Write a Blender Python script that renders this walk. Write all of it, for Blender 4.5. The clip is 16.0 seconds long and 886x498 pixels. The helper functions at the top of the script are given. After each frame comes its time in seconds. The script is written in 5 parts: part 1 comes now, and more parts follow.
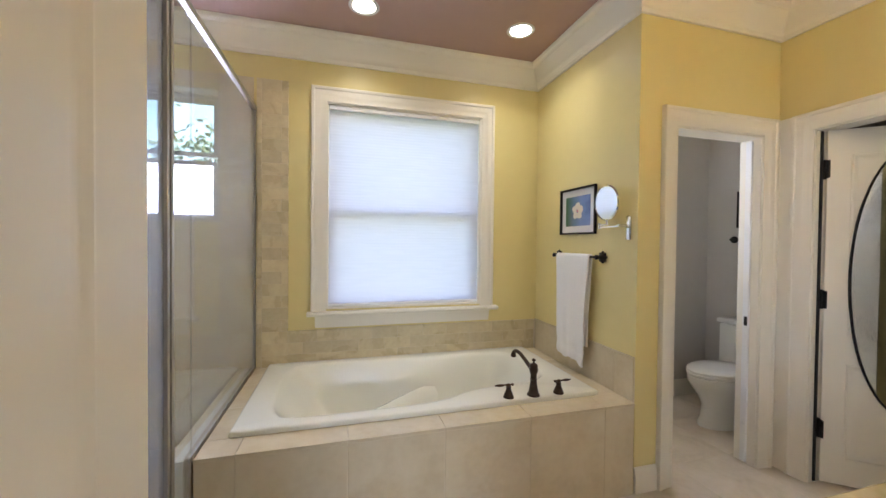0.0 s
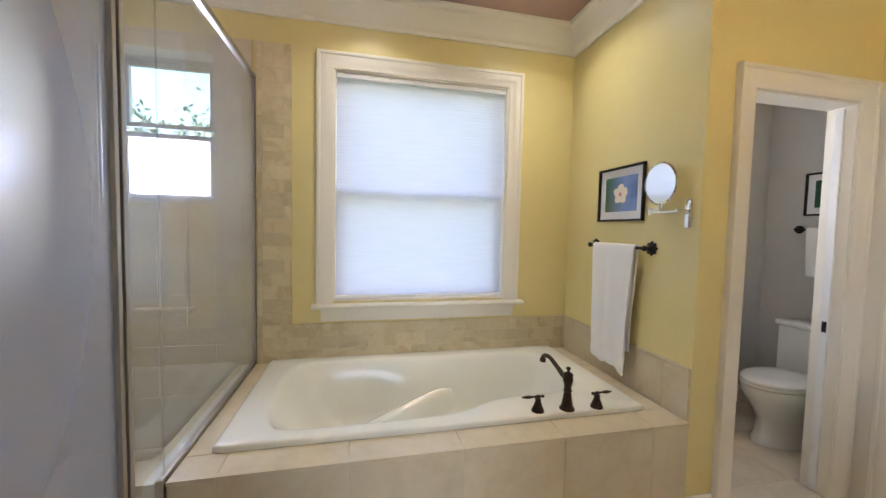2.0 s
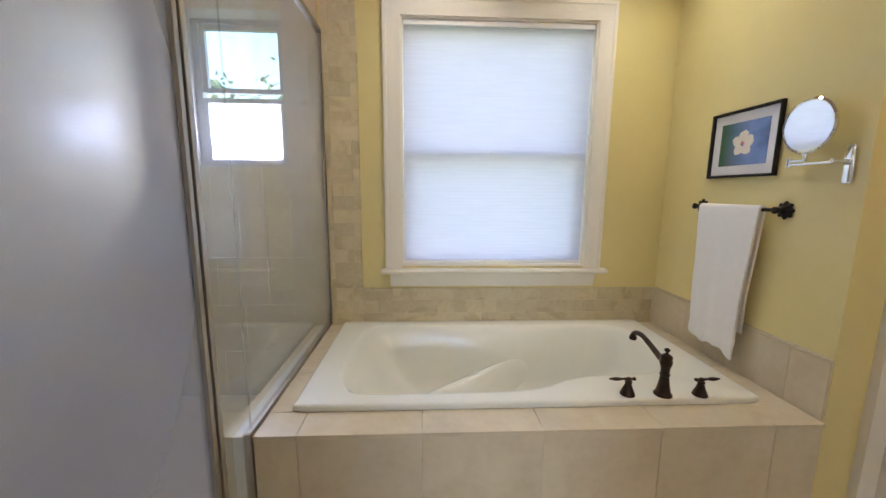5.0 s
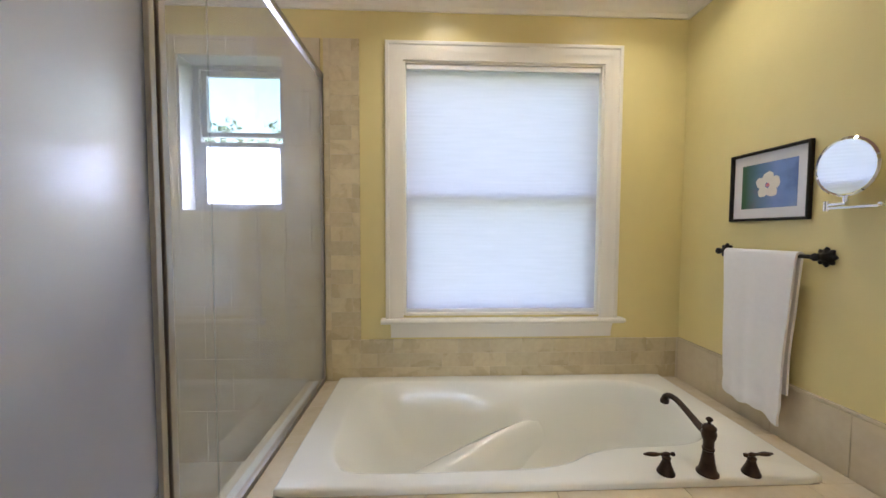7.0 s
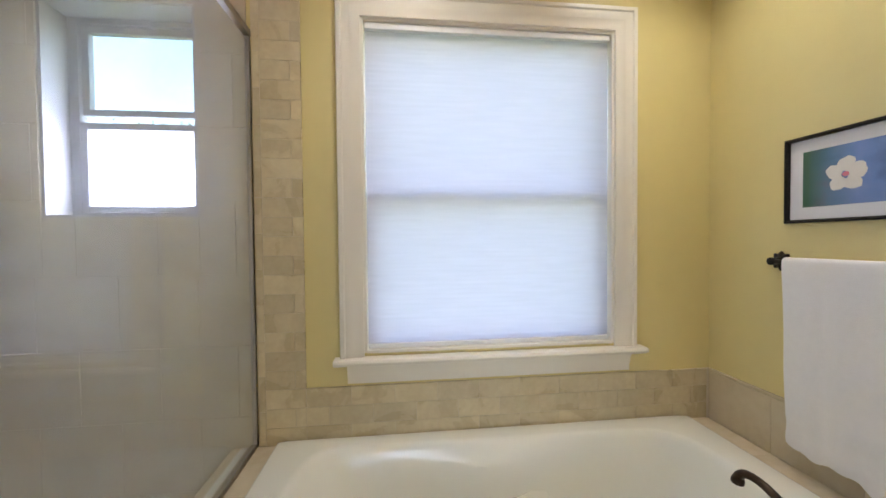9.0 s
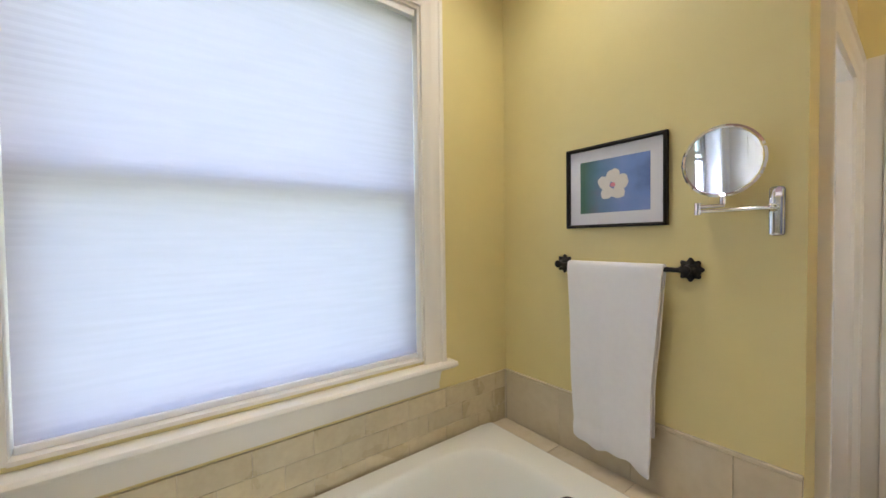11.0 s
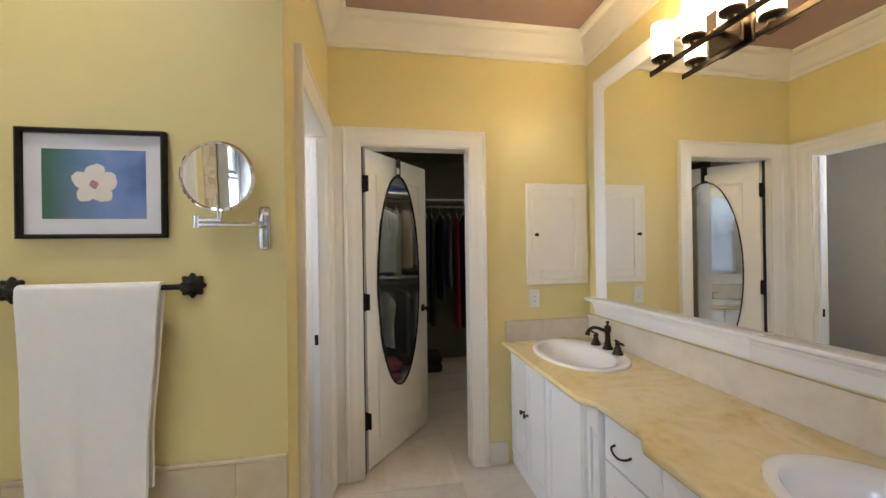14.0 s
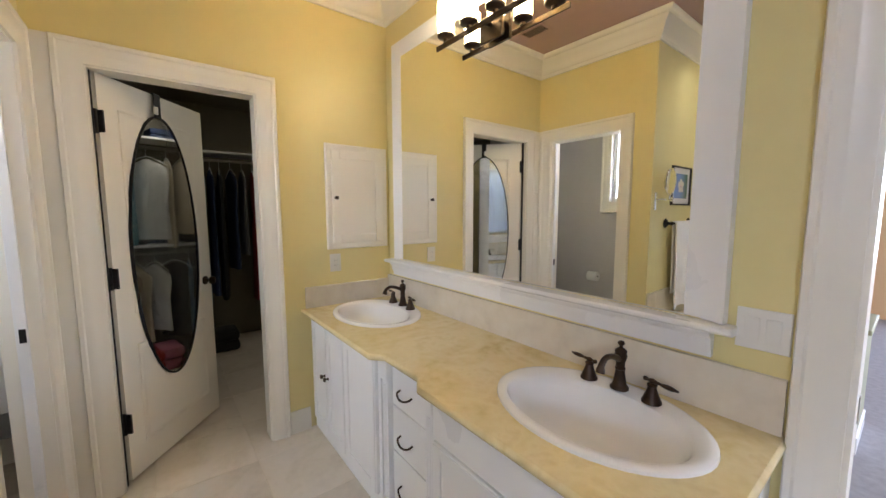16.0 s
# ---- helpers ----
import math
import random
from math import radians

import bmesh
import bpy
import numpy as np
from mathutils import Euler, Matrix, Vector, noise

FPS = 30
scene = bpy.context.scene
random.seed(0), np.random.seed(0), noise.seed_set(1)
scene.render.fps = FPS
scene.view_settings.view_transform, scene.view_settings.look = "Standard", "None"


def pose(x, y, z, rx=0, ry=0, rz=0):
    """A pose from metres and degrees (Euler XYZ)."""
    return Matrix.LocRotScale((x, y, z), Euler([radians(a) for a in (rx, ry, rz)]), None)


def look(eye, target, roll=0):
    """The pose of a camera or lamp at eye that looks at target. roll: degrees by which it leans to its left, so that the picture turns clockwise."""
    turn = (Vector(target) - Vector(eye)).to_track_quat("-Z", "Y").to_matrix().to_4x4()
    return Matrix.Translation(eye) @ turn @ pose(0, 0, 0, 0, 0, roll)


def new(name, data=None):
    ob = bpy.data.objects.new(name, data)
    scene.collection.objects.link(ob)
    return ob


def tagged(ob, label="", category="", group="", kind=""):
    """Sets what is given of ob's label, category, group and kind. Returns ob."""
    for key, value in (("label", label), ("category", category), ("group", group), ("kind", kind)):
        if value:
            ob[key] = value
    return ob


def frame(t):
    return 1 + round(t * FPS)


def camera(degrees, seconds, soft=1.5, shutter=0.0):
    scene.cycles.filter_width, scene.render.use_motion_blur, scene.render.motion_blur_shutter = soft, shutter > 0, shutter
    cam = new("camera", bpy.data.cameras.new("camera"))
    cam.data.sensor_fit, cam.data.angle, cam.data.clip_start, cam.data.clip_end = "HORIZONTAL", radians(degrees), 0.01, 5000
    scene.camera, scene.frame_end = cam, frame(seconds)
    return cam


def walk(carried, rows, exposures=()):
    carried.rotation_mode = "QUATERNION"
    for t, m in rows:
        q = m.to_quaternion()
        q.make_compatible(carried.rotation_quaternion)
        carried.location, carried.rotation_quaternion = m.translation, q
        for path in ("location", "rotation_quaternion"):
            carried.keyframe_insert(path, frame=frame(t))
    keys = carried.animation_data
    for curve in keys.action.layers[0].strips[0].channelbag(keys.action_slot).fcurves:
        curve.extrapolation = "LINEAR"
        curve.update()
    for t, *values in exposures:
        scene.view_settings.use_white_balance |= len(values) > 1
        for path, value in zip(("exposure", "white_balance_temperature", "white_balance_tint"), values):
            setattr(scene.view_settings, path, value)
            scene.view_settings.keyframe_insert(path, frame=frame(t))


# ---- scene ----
cam = camera(100.7, 16.0)
WINDOW_W, BEDROOM_W, CAN_W, SHADE_E, CLOSET_WIN_W = 0.38, 12.5, 0.44, 2.9, 3.0
CANS = ((1.912, 6.965), (2.934, 6.93))
PATH = [
    (0, (1.788, 4.68, 1.366), (2.321, 6.607, 1.334), 0.57),
    (0.5, (1.801, 4.749, 1.371), (2.363, 6.667, 1.317), 0.31),
    (1, (1.823, 4.833, 1.372), (2.399, 6.747, 1.317), 0.25),
    (1.5, (1.836, 4.903, 1.382), (2.37, 6.829, 1.313), 0.73),
    (2, (1.857, 4.966, 1.366), (2.294, 6.915, 1.259), 1.21),
    (2.5, (1.851, 5.03, 1.356), (2.185, 6.994, 1.17), 1.79),
    (3, (1.84, 5.073, 1.348), (2.079, 7.041, 1.079), 1.77),
    (3.5, (1.837, 5.097, 1.346), (1.99, 7.066, 1.023), 0.92),
    (4, (1.835, 5.107, 1.343), (1.93, 7.076, 1.005), 0.38),
    (6.5, (1.829, 5.198, 1.379), (1.924, 7.19, 1.219), 0.45),
    (7, (1.826, 5.266, 1.381), (1.908, 7.262, 1.286), 0.21),
    (7.5, (1.833, 5.378, 1.382), (1.87, 7.376, 1.328), 0.30),
    (8, (1.849, 5.506, 1.382), (1.853, 7.502, 1.343), 0.29),
    (8.2, (1.851, 5.555, 1.382), (1.865, 7.552, 1.343), 0.19),
    (10.3, (1.895, 6.072, 1.384), (2.743, 7.877, 1.34), 0.06),
    (10.5, (1.928, 6.098, 1.38), (2.877, 7.854, 1.346), 0.35),
    (11, (1.992, 6.142, 1.396), (3.205, 7.733, 1.345), -0.75),
    (11.5, (2.07, 6.155, 1.383), (3.563, 7.482, 1.386), -0.86),
    (12, (2.099, 6.137, 1.384), (3.857, 7.088, 1.401), -0.97),
    (12.5, (2.123, 6.128, 1.386), (4.022, 6.754, 1.415), -0.58),
    (13, (2.126, 6.12, 1.395), (4.1, 6.419, 1.422), -0.46),
    (13.5, (2.122, 6.103, 1.396), (4.116, 6.067, 1.412), -0.54),
    (14, (2.107, 6.033, 1.387), (4.075, 5.695, 1.391), -0.82),
    (14.5, (2.105, 6.0, 1.39), (3.998, 5.357, 1.365), -0.40),
    (15.5, (2.089, 5.941, 1.389), (3.771, 4.867, 1.268), -0.38),
    (16, (2.087, 5.924, 1.387), (3.664, 4.711, 1.184), -0.13),
]
walk(cam, [(t, look(eye, target, roll)) for t, eye, target, roll in PATH],
     [(0, 3.06), (3, 3.0), (8, 2.94), (10.3, 2.96), (13, 3.05), (16, 3.07)])

# ---- world and lights ----
world = bpy.data.worlds.new("world")
scene.world = world
world.use_nodes = True
wn = world.node_tree
sky = wn.nodes.new("ShaderNodeTexSky")
sky.sky_type, sky.sun_disc = "NISHITA", False
sky.sun_elevation, sky.sun_rotation = radians(42), radians(96)
wn.links.new(sky.outputs[0], wn.nodes["Background"].inputs[0])
wn.nodes["Background"].inputs[1].default_value = 0.15
sun = new("sun", bpy.data.lights.new("sun", "SUN"))
sun.data.energy, sun.data.angle, sun.data.color = 3.5, radians(0.5), (1.0, 0.95, 0.88)
sun.matrix_world = look((0, 0, 0), (-0.94, 0.10, -0.85))
scene.view_settings.exposure = 2.98


def area(name, eye, target, w, h, watts, colour, shape="RECTANGLE"):
    ob = new(name, bpy.data.lights.new(name, "AREA"))
    ob.data.shape, ob.data.size, ob.data.size_y = shape, w, h
    ob.data.energy, ob.data.color = watts, colour
    ob.matrix_world = look(eye, target)
    return ob


# sky light through the two bathroom windows and the water closet's window
area("window_light", (2.26, 7.70, 1.61), (2.26, 6.0, 1.61), 1.30, 1.65, WINDOW_W, (0.80, 0.79, 1.0))
area("shower_window_light", (0.70, 7.60, 1.72), (0.70, 5.9, 1.60), 0.44, 0.34, 3.2, (0.60, 0.68, 1.0))
area("water_closet_light", (3.945, 7.68, 1.90), (3.945, 6.0, 1.7), 0.62, 0.78, CLOSET_WIN_W, (0.80, 0.86, 1.0))
# fill added at unseen bedroom windows, brightening the bathroom through the entry
area("bedroom_fill_west", (-1.36, 2.75, 1.5), (1.0, 2.75, 1.5), 1.6, 1.5, 1.4 * BEDROOM_W, (0.72, 0.77, 1.0))
area("bedroom_fill_south", (0.9, -1.46, 1.5), (0.9, 4.6, 1.5), 1.7, 1.5, BEDROOM_W, (0.72, 0.77, 1.0))
for cx, cy in CANS:
    area("can_light", (cx, cy, 2.783), (cx, cy, 0), 0.10, 0.10, CAN_W, (1.0, 0.96, 0.93), "DISK").data.spread = radians(125)
# fill light added to brighten the clothes; the closet shows no lamp
area("closet_fill", (5.1, 4.80, 2.46), (5.1, 4.80, 0), 0.22, 0.22, 0.50, (1.0, 0.93, 0.82), "DISK")


# ---- materials ----
def material(name, colour, rough=0.5, metal=0.0, spec=0.5):
    m = bpy.data.materials.new(name)
    m.use_nodes = True
    b = m.node_tree.nodes["Principled BSDF"]
    b.inputs["Base Color"].default_value = (*colour, 1)
    b.inputs["Roughness"].default_value = rough
    b.inputs["Metallic"].default_value = metal
    b.inputs["Specular IOR Level"].default_value = spec
    return m


def textured(name, colours, scale, rough=(0.4, 0.5), bump=0.1, bump_scale=None, detail=6, distort=0.0, per_piece=0.0, stretch=(1, 1, 1), metal=0.0, fine=0.3, bump_dist=0.002):
    """Noise at two scales between colours, with roughness variation, relief and a shift of tone from piece to piece."""
    m = material(name, colours[0], rough[0], metal)
    nt = m.node_tree
    N, L = nt.nodes, nt.links
    b = N["Principled BSDF"]
    geo = N.new("ShaderNodeNewGeometry")
    mp = N.new("ShaderNodeMapping")
    mp.inputs["Scale"].default_value = stretch
    L.new(geo.outputs["Position"], mp.inputs["Vector"])
    vec = mp.outputs[0]
    info = N.new("ShaderNodeObjectInfo")
    if per_piece:
        add = N.new("ShaderNodeVectorMath")
        add.operation = "MULTIPLY_ADD"
        add.inputs[1].default_value = (1, 1, 1)
        sc = N.new("ShaderNodeMath")
        sc.operation = "MULTIPLY"
        sc.inputs[1].default_value = 37.0
        L.new(info.outputs["Random"], sc.inputs[0])
        L.new(vec, add.inputs[0])
        L.new(sc.outputs[0], add.inputs[2])
        vec = add.outputs[0]
    n1 = N.new("ShaderNodeTexNoise")
    n1.inputs["Scale"].default_value, n1.inputs["Detail"].default_value, n1.inputs["Distortion"].default_value = scale, detail, distort
    n2 = N.new("ShaderNodeTexNoise")
    n2.inputs["Scale"].default_value, n2.inputs["Detail"].default_value = scale * 9, 4
    L.new(vec, n1.inputs["Vector"])
    L.new(vec, n2.inputs["Vector"])
    mixf = N.new("ShaderNodeMix")
    mixf.inputs[0].default_value = fine
    L.new(n1.outputs[0], mixf.inputs[2])
    L.new(n2.outputs[0], mixf.inputs[3])
    ramp = N.new("ShaderNodeValToRGB")
    els = ramp.color_ramp.elements
    for i, c in enumerate(colours):
        p = 0.32 + 0.36 * i / max(1, len(colours) - 1)
        e = els[i] if i < 2 else els.new(p)
        e.position, e.color = p, (*c, 1)
    if len(colours) == 1:
        els[1].color = els[0].color
    L.new(mixf.outputs[0], ramp.inputs[0])
    out = ramp.outputs[0]
    if per_piece:
        hsv = N.new("ShaderNodeHueSaturation")
        mr = N.new("ShaderNodeMapRange")
        mr.inputs[3].default_value, mr.inputs[4].default_value = 1 - per_piece, 1 + per_piece
        L.new(info.outputs["Random"], mr.inputs[0])
        L.new(mr.outputs[0], hsv.inputs["Value"])
        L.new(out, hsv.inputs["Color"])
        out = hsv.outputs[0]
    L.new(out, b.inputs["Base Color"])
    rr = N.new("ShaderNodeMapRange")
    rr.inputs[1].default_value, rr.inputs[2].default_value = 0.3, 0.7
    rr.inputs[3].default_value, rr.inputs[4].default_value = rough
    L.new(n1.outputs[0], rr.inputs[0])
    L.new(rr.outputs[0], b.inputs["Roughness"])
    if bump:
        n3 = N.new("ShaderNodeTexNoise")
        n3.inputs["Scale"].default_value, n3.inputs["Detail"].default_value = bump_scale or scale * 20, 3
        L.new(vec, n3.inputs["Vector"])
        bp = N.new("ShaderNodeBump")
        bp.inputs["Strength"].default_value, bp.inputs["Distance"].default_value = bump, bump_dist
        L.new(n3.outputs[0], bp.inputs["Height"])
        L.new(bp.outputs[0], b.inputs["Normal"])
    return m


def glass(name, colour=(1, 1, 1), rough=0.0, gloss=0.08, haze=0.0, haze_light_colour=(0.6, 0.6, 0.55)):
    """Thin pane: sees straight through, mirrors by Fresnel, with an optional film of haze whose colour also holds
    painted light.
    """
    m = bpy.data.materials.new(name)
    m.use_nodes = True
    N, L = m.node_tree.nodes, m.node_tree.links
    N.remove(N["Principled BSDF"])
    tr, gl, mix, fr = N.new("ShaderNodeBsdfTransparent"), N.new("ShaderNodeBsdfGlossy"), N.new("ShaderNodeMixShader"), N.new("ShaderNodeLayerWeight")
    tr.inputs[0].default_value = (*colour, 1)
    gl.inputs["Roughness"].default_value = rough
    pw, add = N.new("ShaderNodeMath"), N.new("ShaderNodeMath")
    pw.operation, pw.inputs[1].default_value = "POWER", 4.0
    add.operation, add.inputs[1].default_value, add.inputs[2].default_value = "MULTIPLY_ADD", 0.55, gloss
    L.new(fr.outputs["Facing"], pw.inputs[0])
    L.new(pw.outputs[0], add.inputs[0])
    L.new(add.outputs[0], mix.inputs[0])
    src = tr.outputs[0]
    if haze:
        df, m2 = N.new("ShaderNodeBsdfDiffuse"), N.new("ShaderNodeMixShader")
        df.inputs[0].default_value = (*haze_light_colour, 1)
        m2.inputs[0].default_value = haze
        L.new(tr.outputs[0], m2.inputs[1])
        L.new(df.outputs[0], m2.inputs[2])
        src = m2.outputs[0]
    L.new(src, mix.inputs[1])
    L.new(gl.outputs[0], mix.inputs[2])
    L.new(mix.outputs[0], N["Material Output"].inputs[0])
    return m


def glow(name, colour, strength):
    m = material(name, colour, 0.4)
    b = m.node_tree.nodes["Principled BSDF"]
    b.inputs["Emission Color"].default_value = (*colour, 1)
    b.inputs["Emission Strength"].default_value = strength
    return m


def translucent(name, colour, through_colour, share=0.6):
    m = bpy.data.materials.new(name)
    m.use_nodes = True
    N, L = m.node_tree.nodes, m.node_tree.links
    N.remove(N["Principled BSDF"])
    d, t, mix = N.new("ShaderNodeBsdfDiffuse"), N.new("ShaderNodeBsdfTranslucent"), N.new("ShaderNodeMixShader")
    d.inputs[0].default_value = (*colour, 1)
    geo, mp, n1, ramp = N.new("ShaderNodeNewGeometry"), N.new("ShaderNodeMapping"), N.new("ShaderNodeTexNoise"), N.new("ShaderNodeValToRGB")
    mp.inputs["Scale"].default_value = (3.0, 1.0, 38.0)
    n1.inputs["Scale"].default_value, n1.inputs["Detail"].default_value = 1.6, 6
    L.new(geo.outputs["Position"], mp.inputs["Vector"])
    L.new(mp.outputs[0], n1.inputs["Vector"])
    e = ramp.color_ramp.elements
    e[0].position, e[0].color = 0.3, (*[c * 0.88 for c in through_colour], 1)
    e[1].position, e[1].color = 0.75, (*through_colour, 1)
    L.new(n1.outputs[0], ramp.inputs[0])
    L.new(ramp.outputs[0], t.inputs[0])
    mix.inputs[0].default_value = share
    L.new(d.outputs[0], mix.inputs[1])
    L.new(t.outputs[0], mix.inputs[2])
    L.new(mix.outputs[0], N["Material Output"].inputs[0])
    return m


M_PAINT = textured("yellow_paint", [(0.73, 0.625, 0.285), (0.77, 0.665, 0.315)], 1.3, (0.32, 0.42), 0.12, 90)
M_GREY = textured("grey_paint", [(0.50, 0.48, 0.46), (0.54, 0.515, 0.495)], 1.3, (0.45, 0.55), 0.12, 90)
M_CEIL = textured("ceiling_paint", [(0.43, 0.28, 0.24), (0.47, 0.31, 0.265)], 1.1, (0.35, 0.45), 0.1, 80)
M_TRIM = textured("cream_trim_paint", [(0.82, 0.78, 0.68), (0.84, 0.80, 0.705)], 1.2, (0.28, 0.36), 0.02, 60, fine=0.1)
M_WHITE = textured("white_cabinet_paint", [(0.82, 0.82, 0.81), (0.85, 0.85, 0.84)], 1.4, (0.25, 0.34), 0.02, 60, fine=0.1)
M_TILE = textured("travertine_tile", [(0.56, 0.465, 0.29), (0.63, 0.54, 0.35), (0.70, 0.615, 0.42)], 4.5, (0.22, 0.38), 0.15, 60, distort=1.2, per_piece=0.09)
M_BIG = textured("cream_stone_tile", [(0.60, 0.51, 0.35), (0.66, 0.575, 0.41), (0.70, 0.62, 0.46)], 3.2, (0.14, 0.26), 0.05, 40, distort=1.5, per_piece=0.03)
M_FLOOR = textured("floor_stone_tile", [(0.62, 0.55, 0.44), (0.70, 0.63, 0.52), (0.74, 0.67, 0.57)], 2.8, (0.12, 0.25), 0.04, 40, distort=1.5, per_piece=0.05)
M_GROUT = textured("grout", [(0.66, 0.59, 0.46), (0.70, 0.63, 0.50)], 20, (0.7, 0.85), 0.3, 200)
M_COUNTER = textured("cream_marble_counter", [(0.60, 0.47, 0.22), (0.72, 0.60, 0.32), (0.78, 0.67, 0.39), (0.66, 0.53, 0.27)], 2.4, (0.08, 0.16), 0.02, 40, distort=2.2)
M_SPLASH = textured("marble_backsplash", [(0.62, 0.55, 0.43), (0.70, 0.63, 0.51), (0.74, 0.68, 0.57)], 2.6, (0.10, 0.2), 0.02, 40, distort=2.2)
M_ACRYLIC = material("white_acrylic", (0.82, 0.82, 0.74), 0.16)
M_CERAMIC = material("white_ceramic", (0.82, 0.82, 0.80), 0.08)
M_BRONZE = textured("oil_rubbed_bronze", [(0.035, 0.024, 0.018), (0.075, 0.048, 0.032)], 30, (0.28, 0.42), 0.1, 200, metal=0.85)
M_BLACK = textured("black_iron", [(0.012, 0.011, 0.010), (0.025, 0.022, 0.02)], 30, (0.4, 0.55), 0.1, 200, metal=0.6)
M_NICKEL = textured("brushed_nickel", [(0.38, 0.35, 0.30), (0.44, 0.41, 0.36)], 6, (0.34, 0.42), 0.0, metal=1.0)
M_CHROME = material("chrome", (0.85, 0.86, 0.88), 0.05, 1.0)
M_MIRROR = material("mirror_silver", (0.90, 0.91, 0.90), 0.0, 1.0)
M_TOWEL = textured("white_terry", [(0.85, 0.845, 0.84), (0.88, 0.875, 0.87)], 40, (0.9, 1.0), 0.5, 420, bump_dist=0.002)
# haze film; its blue tint is daylight and reflection put into the colour
M_SHOWER_GLASS = glass("shower_glass", (0.90, 0.92, 0.89), 0.03, 0.055, 0.15, (0.56, 0.61, 0.74))
M_DOOR_GLASS = glass("shower_door_glass", (0.88, 0.90, 0.88), 0.26, 0.05, 0.36, (0.46, 0.53, 0.78))
M_PANE = glass("window_pane", (0.96, 0.98, 0.98), 0.0, 0.03)
M_FROST = translucent("frosted_pane", (0.8, 0.8, 0.82), (0.98, 0.96, 1.0), 0.9)
M_BLIND = translucent("cellular_shade_cloth", (0.80, 0.79, 0.84), (0.54, 0.495, 0.56), 0.62)
M_LAMP = glow("glowing_lamp_glass", (1.0, 0.79, 0.44), SHADE_E)
M_CAN = glow("lit_downlight", (1.0, 0.93, 0.80), 2.0)
M_PLATE = material("white_plastic", (0.78, 0.76, 0.70), 0.3)
M_SEAL = material("grey_rubber_seal", (0.13, 0.12, 0.11), 0.6)
# near-black for slots, the vent back and the painted shade at the closet hinge
M_DARK = material("dark_slot_and_shade", (0.02, 0.02, 0.02), 0.8)


# ---- mesh helpers ----
def part(name, bm, mat, parent=None, label="", smooth=False, kind=""):
    bmesh.ops.recalc_face_normals(bm, faces=bm.faces)
    me = bpy.data.meshes.new(name)
    for f in bm.faces:
        f.smooth = smooth
    bm.to_mesh(me)
    bm.free()
    if smooth:
        me.set_sharp_from_angle(angle=radians(40))
    me.materials.append(mat)
    ob = new(name, me)
    if parent:
        ob.parent = parent
    return tagged(ob, label=label, kind=kind)


def thing(name, label, category, at=(0, 0, 0), group="", rz=0.0):
    ob = new(name)
    ob.empty_display_size = 0.1
    ob.matrix_basis = pose(*at, 0, 0, rz)
    return tagged(ob, label, category, group)


def box(bm, x0, x1, y0, y1, z0, z1, bevel=0.0):
    vs = [bm.verts.new((x, y, z)) for x in (x0, x1) for y in (y0, y1) for z in (z0, z1)]
    fs = [bm.faces.new([vs[i] for i in q]) for q in ((0, 1, 3, 2), (4, 6, 7, 5), (0, 4, 5, 1), (2, 3, 7, 6), (0, 2, 6, 4), (1, 5, 7, 3))]
    if bevel:
        es = list({e for f in fs for e in f.edges})
        bmesh.ops.bevel(bm, geom=es, offset=bevel, segments=2, profile=0.5, affect="EDGES")
    return bm


def boxes(*specs, bevel=0.0):
    bm = bmesh.new()
    for sp in specs:
        b2 = bmesh.new()
        box(b2, *sp, bevel=bevel)
        me = bpy.data.meshes.new("t")
        b2.to_mesh(me)
        b2.free()
        bm.from_mesh(me)
        bpy.data.meshes.remove(me)
    return bm


def lathe(profile, seg=24, sx=1.0, sy=1.0, at=(0, 0, 0), bm=None, cap=True):
    """Rings of radius r at height z; profile is a list of (r, z)."""
    bm = bm or bmesh.new()
    rings = []
    for r, z in profile:
        if r < 1e-6:
            rings.append([bm.verts.new((at[0], at[1], at[2] + z))])
        else:
            rings.append([bm.verts.new((at[0] + sx * r * math.cos(2 * math.pi * i / seg), at[1] + sy * r * math.sin(2 * math.pi * i / seg), at[2] + z)) for i in range(seg)])
    join(bm, rings, seg)
    if cap:
        for ring in (rings[0], rings[-1]):
            if len(ring) > 2:
                bm.faces.new(ring)
    return bm


def join(bm, rings, seg, closed=True):
    for a, b in zip(rings, rings[1:]):
        for i in range(seg if closed else seg - 1):
            j = (i + 1) % seg
            if len(a) == 1 and len(b) == 1:
                continue
            if len(a) == 1:
                bm.faces.new((a[0], b[i], b[j]))
            elif len(b) == 1:
                bm.faces.new((a[i], a[j], b[0]))
            else:
                bm.faces.new((a[i], a[j], b[j], b[i]))


def tube(points, radius, seg=12, bm=None):
    """A round tube along points; radius is one number or one a point."""
    bm = bm or bmesh.new()
    pts = [Vector(p) for p in points]
    rs = radius if isinstance(radius, (list, tuple)) else [radius] * len(pts)
    rings = []
    up = Vector((0, 0, 1))
    for i, p in enumerate(pts):
        d = (pts[min(i + 1, len(pts) - 1)] - pts[max(i - 1, 0)]).normalized()
        side = d.cross(up)
        if side.length < 0.05:
            side = d.cross(Vector((1, 0, 0)))
        side.normalize()
        n = side.cross(d)
        rings.append([bm.verts.new(p + rs[i] * (math.cos(2 * math.pi * k / seg) * side + math.sin(2 * math.pi * k / seg) * n)) for k in range(seg)])
    join(bm, rings, seg)
    bm.faces.new(rings[0])
    bm.faces.new(rings[-1])
    return bm


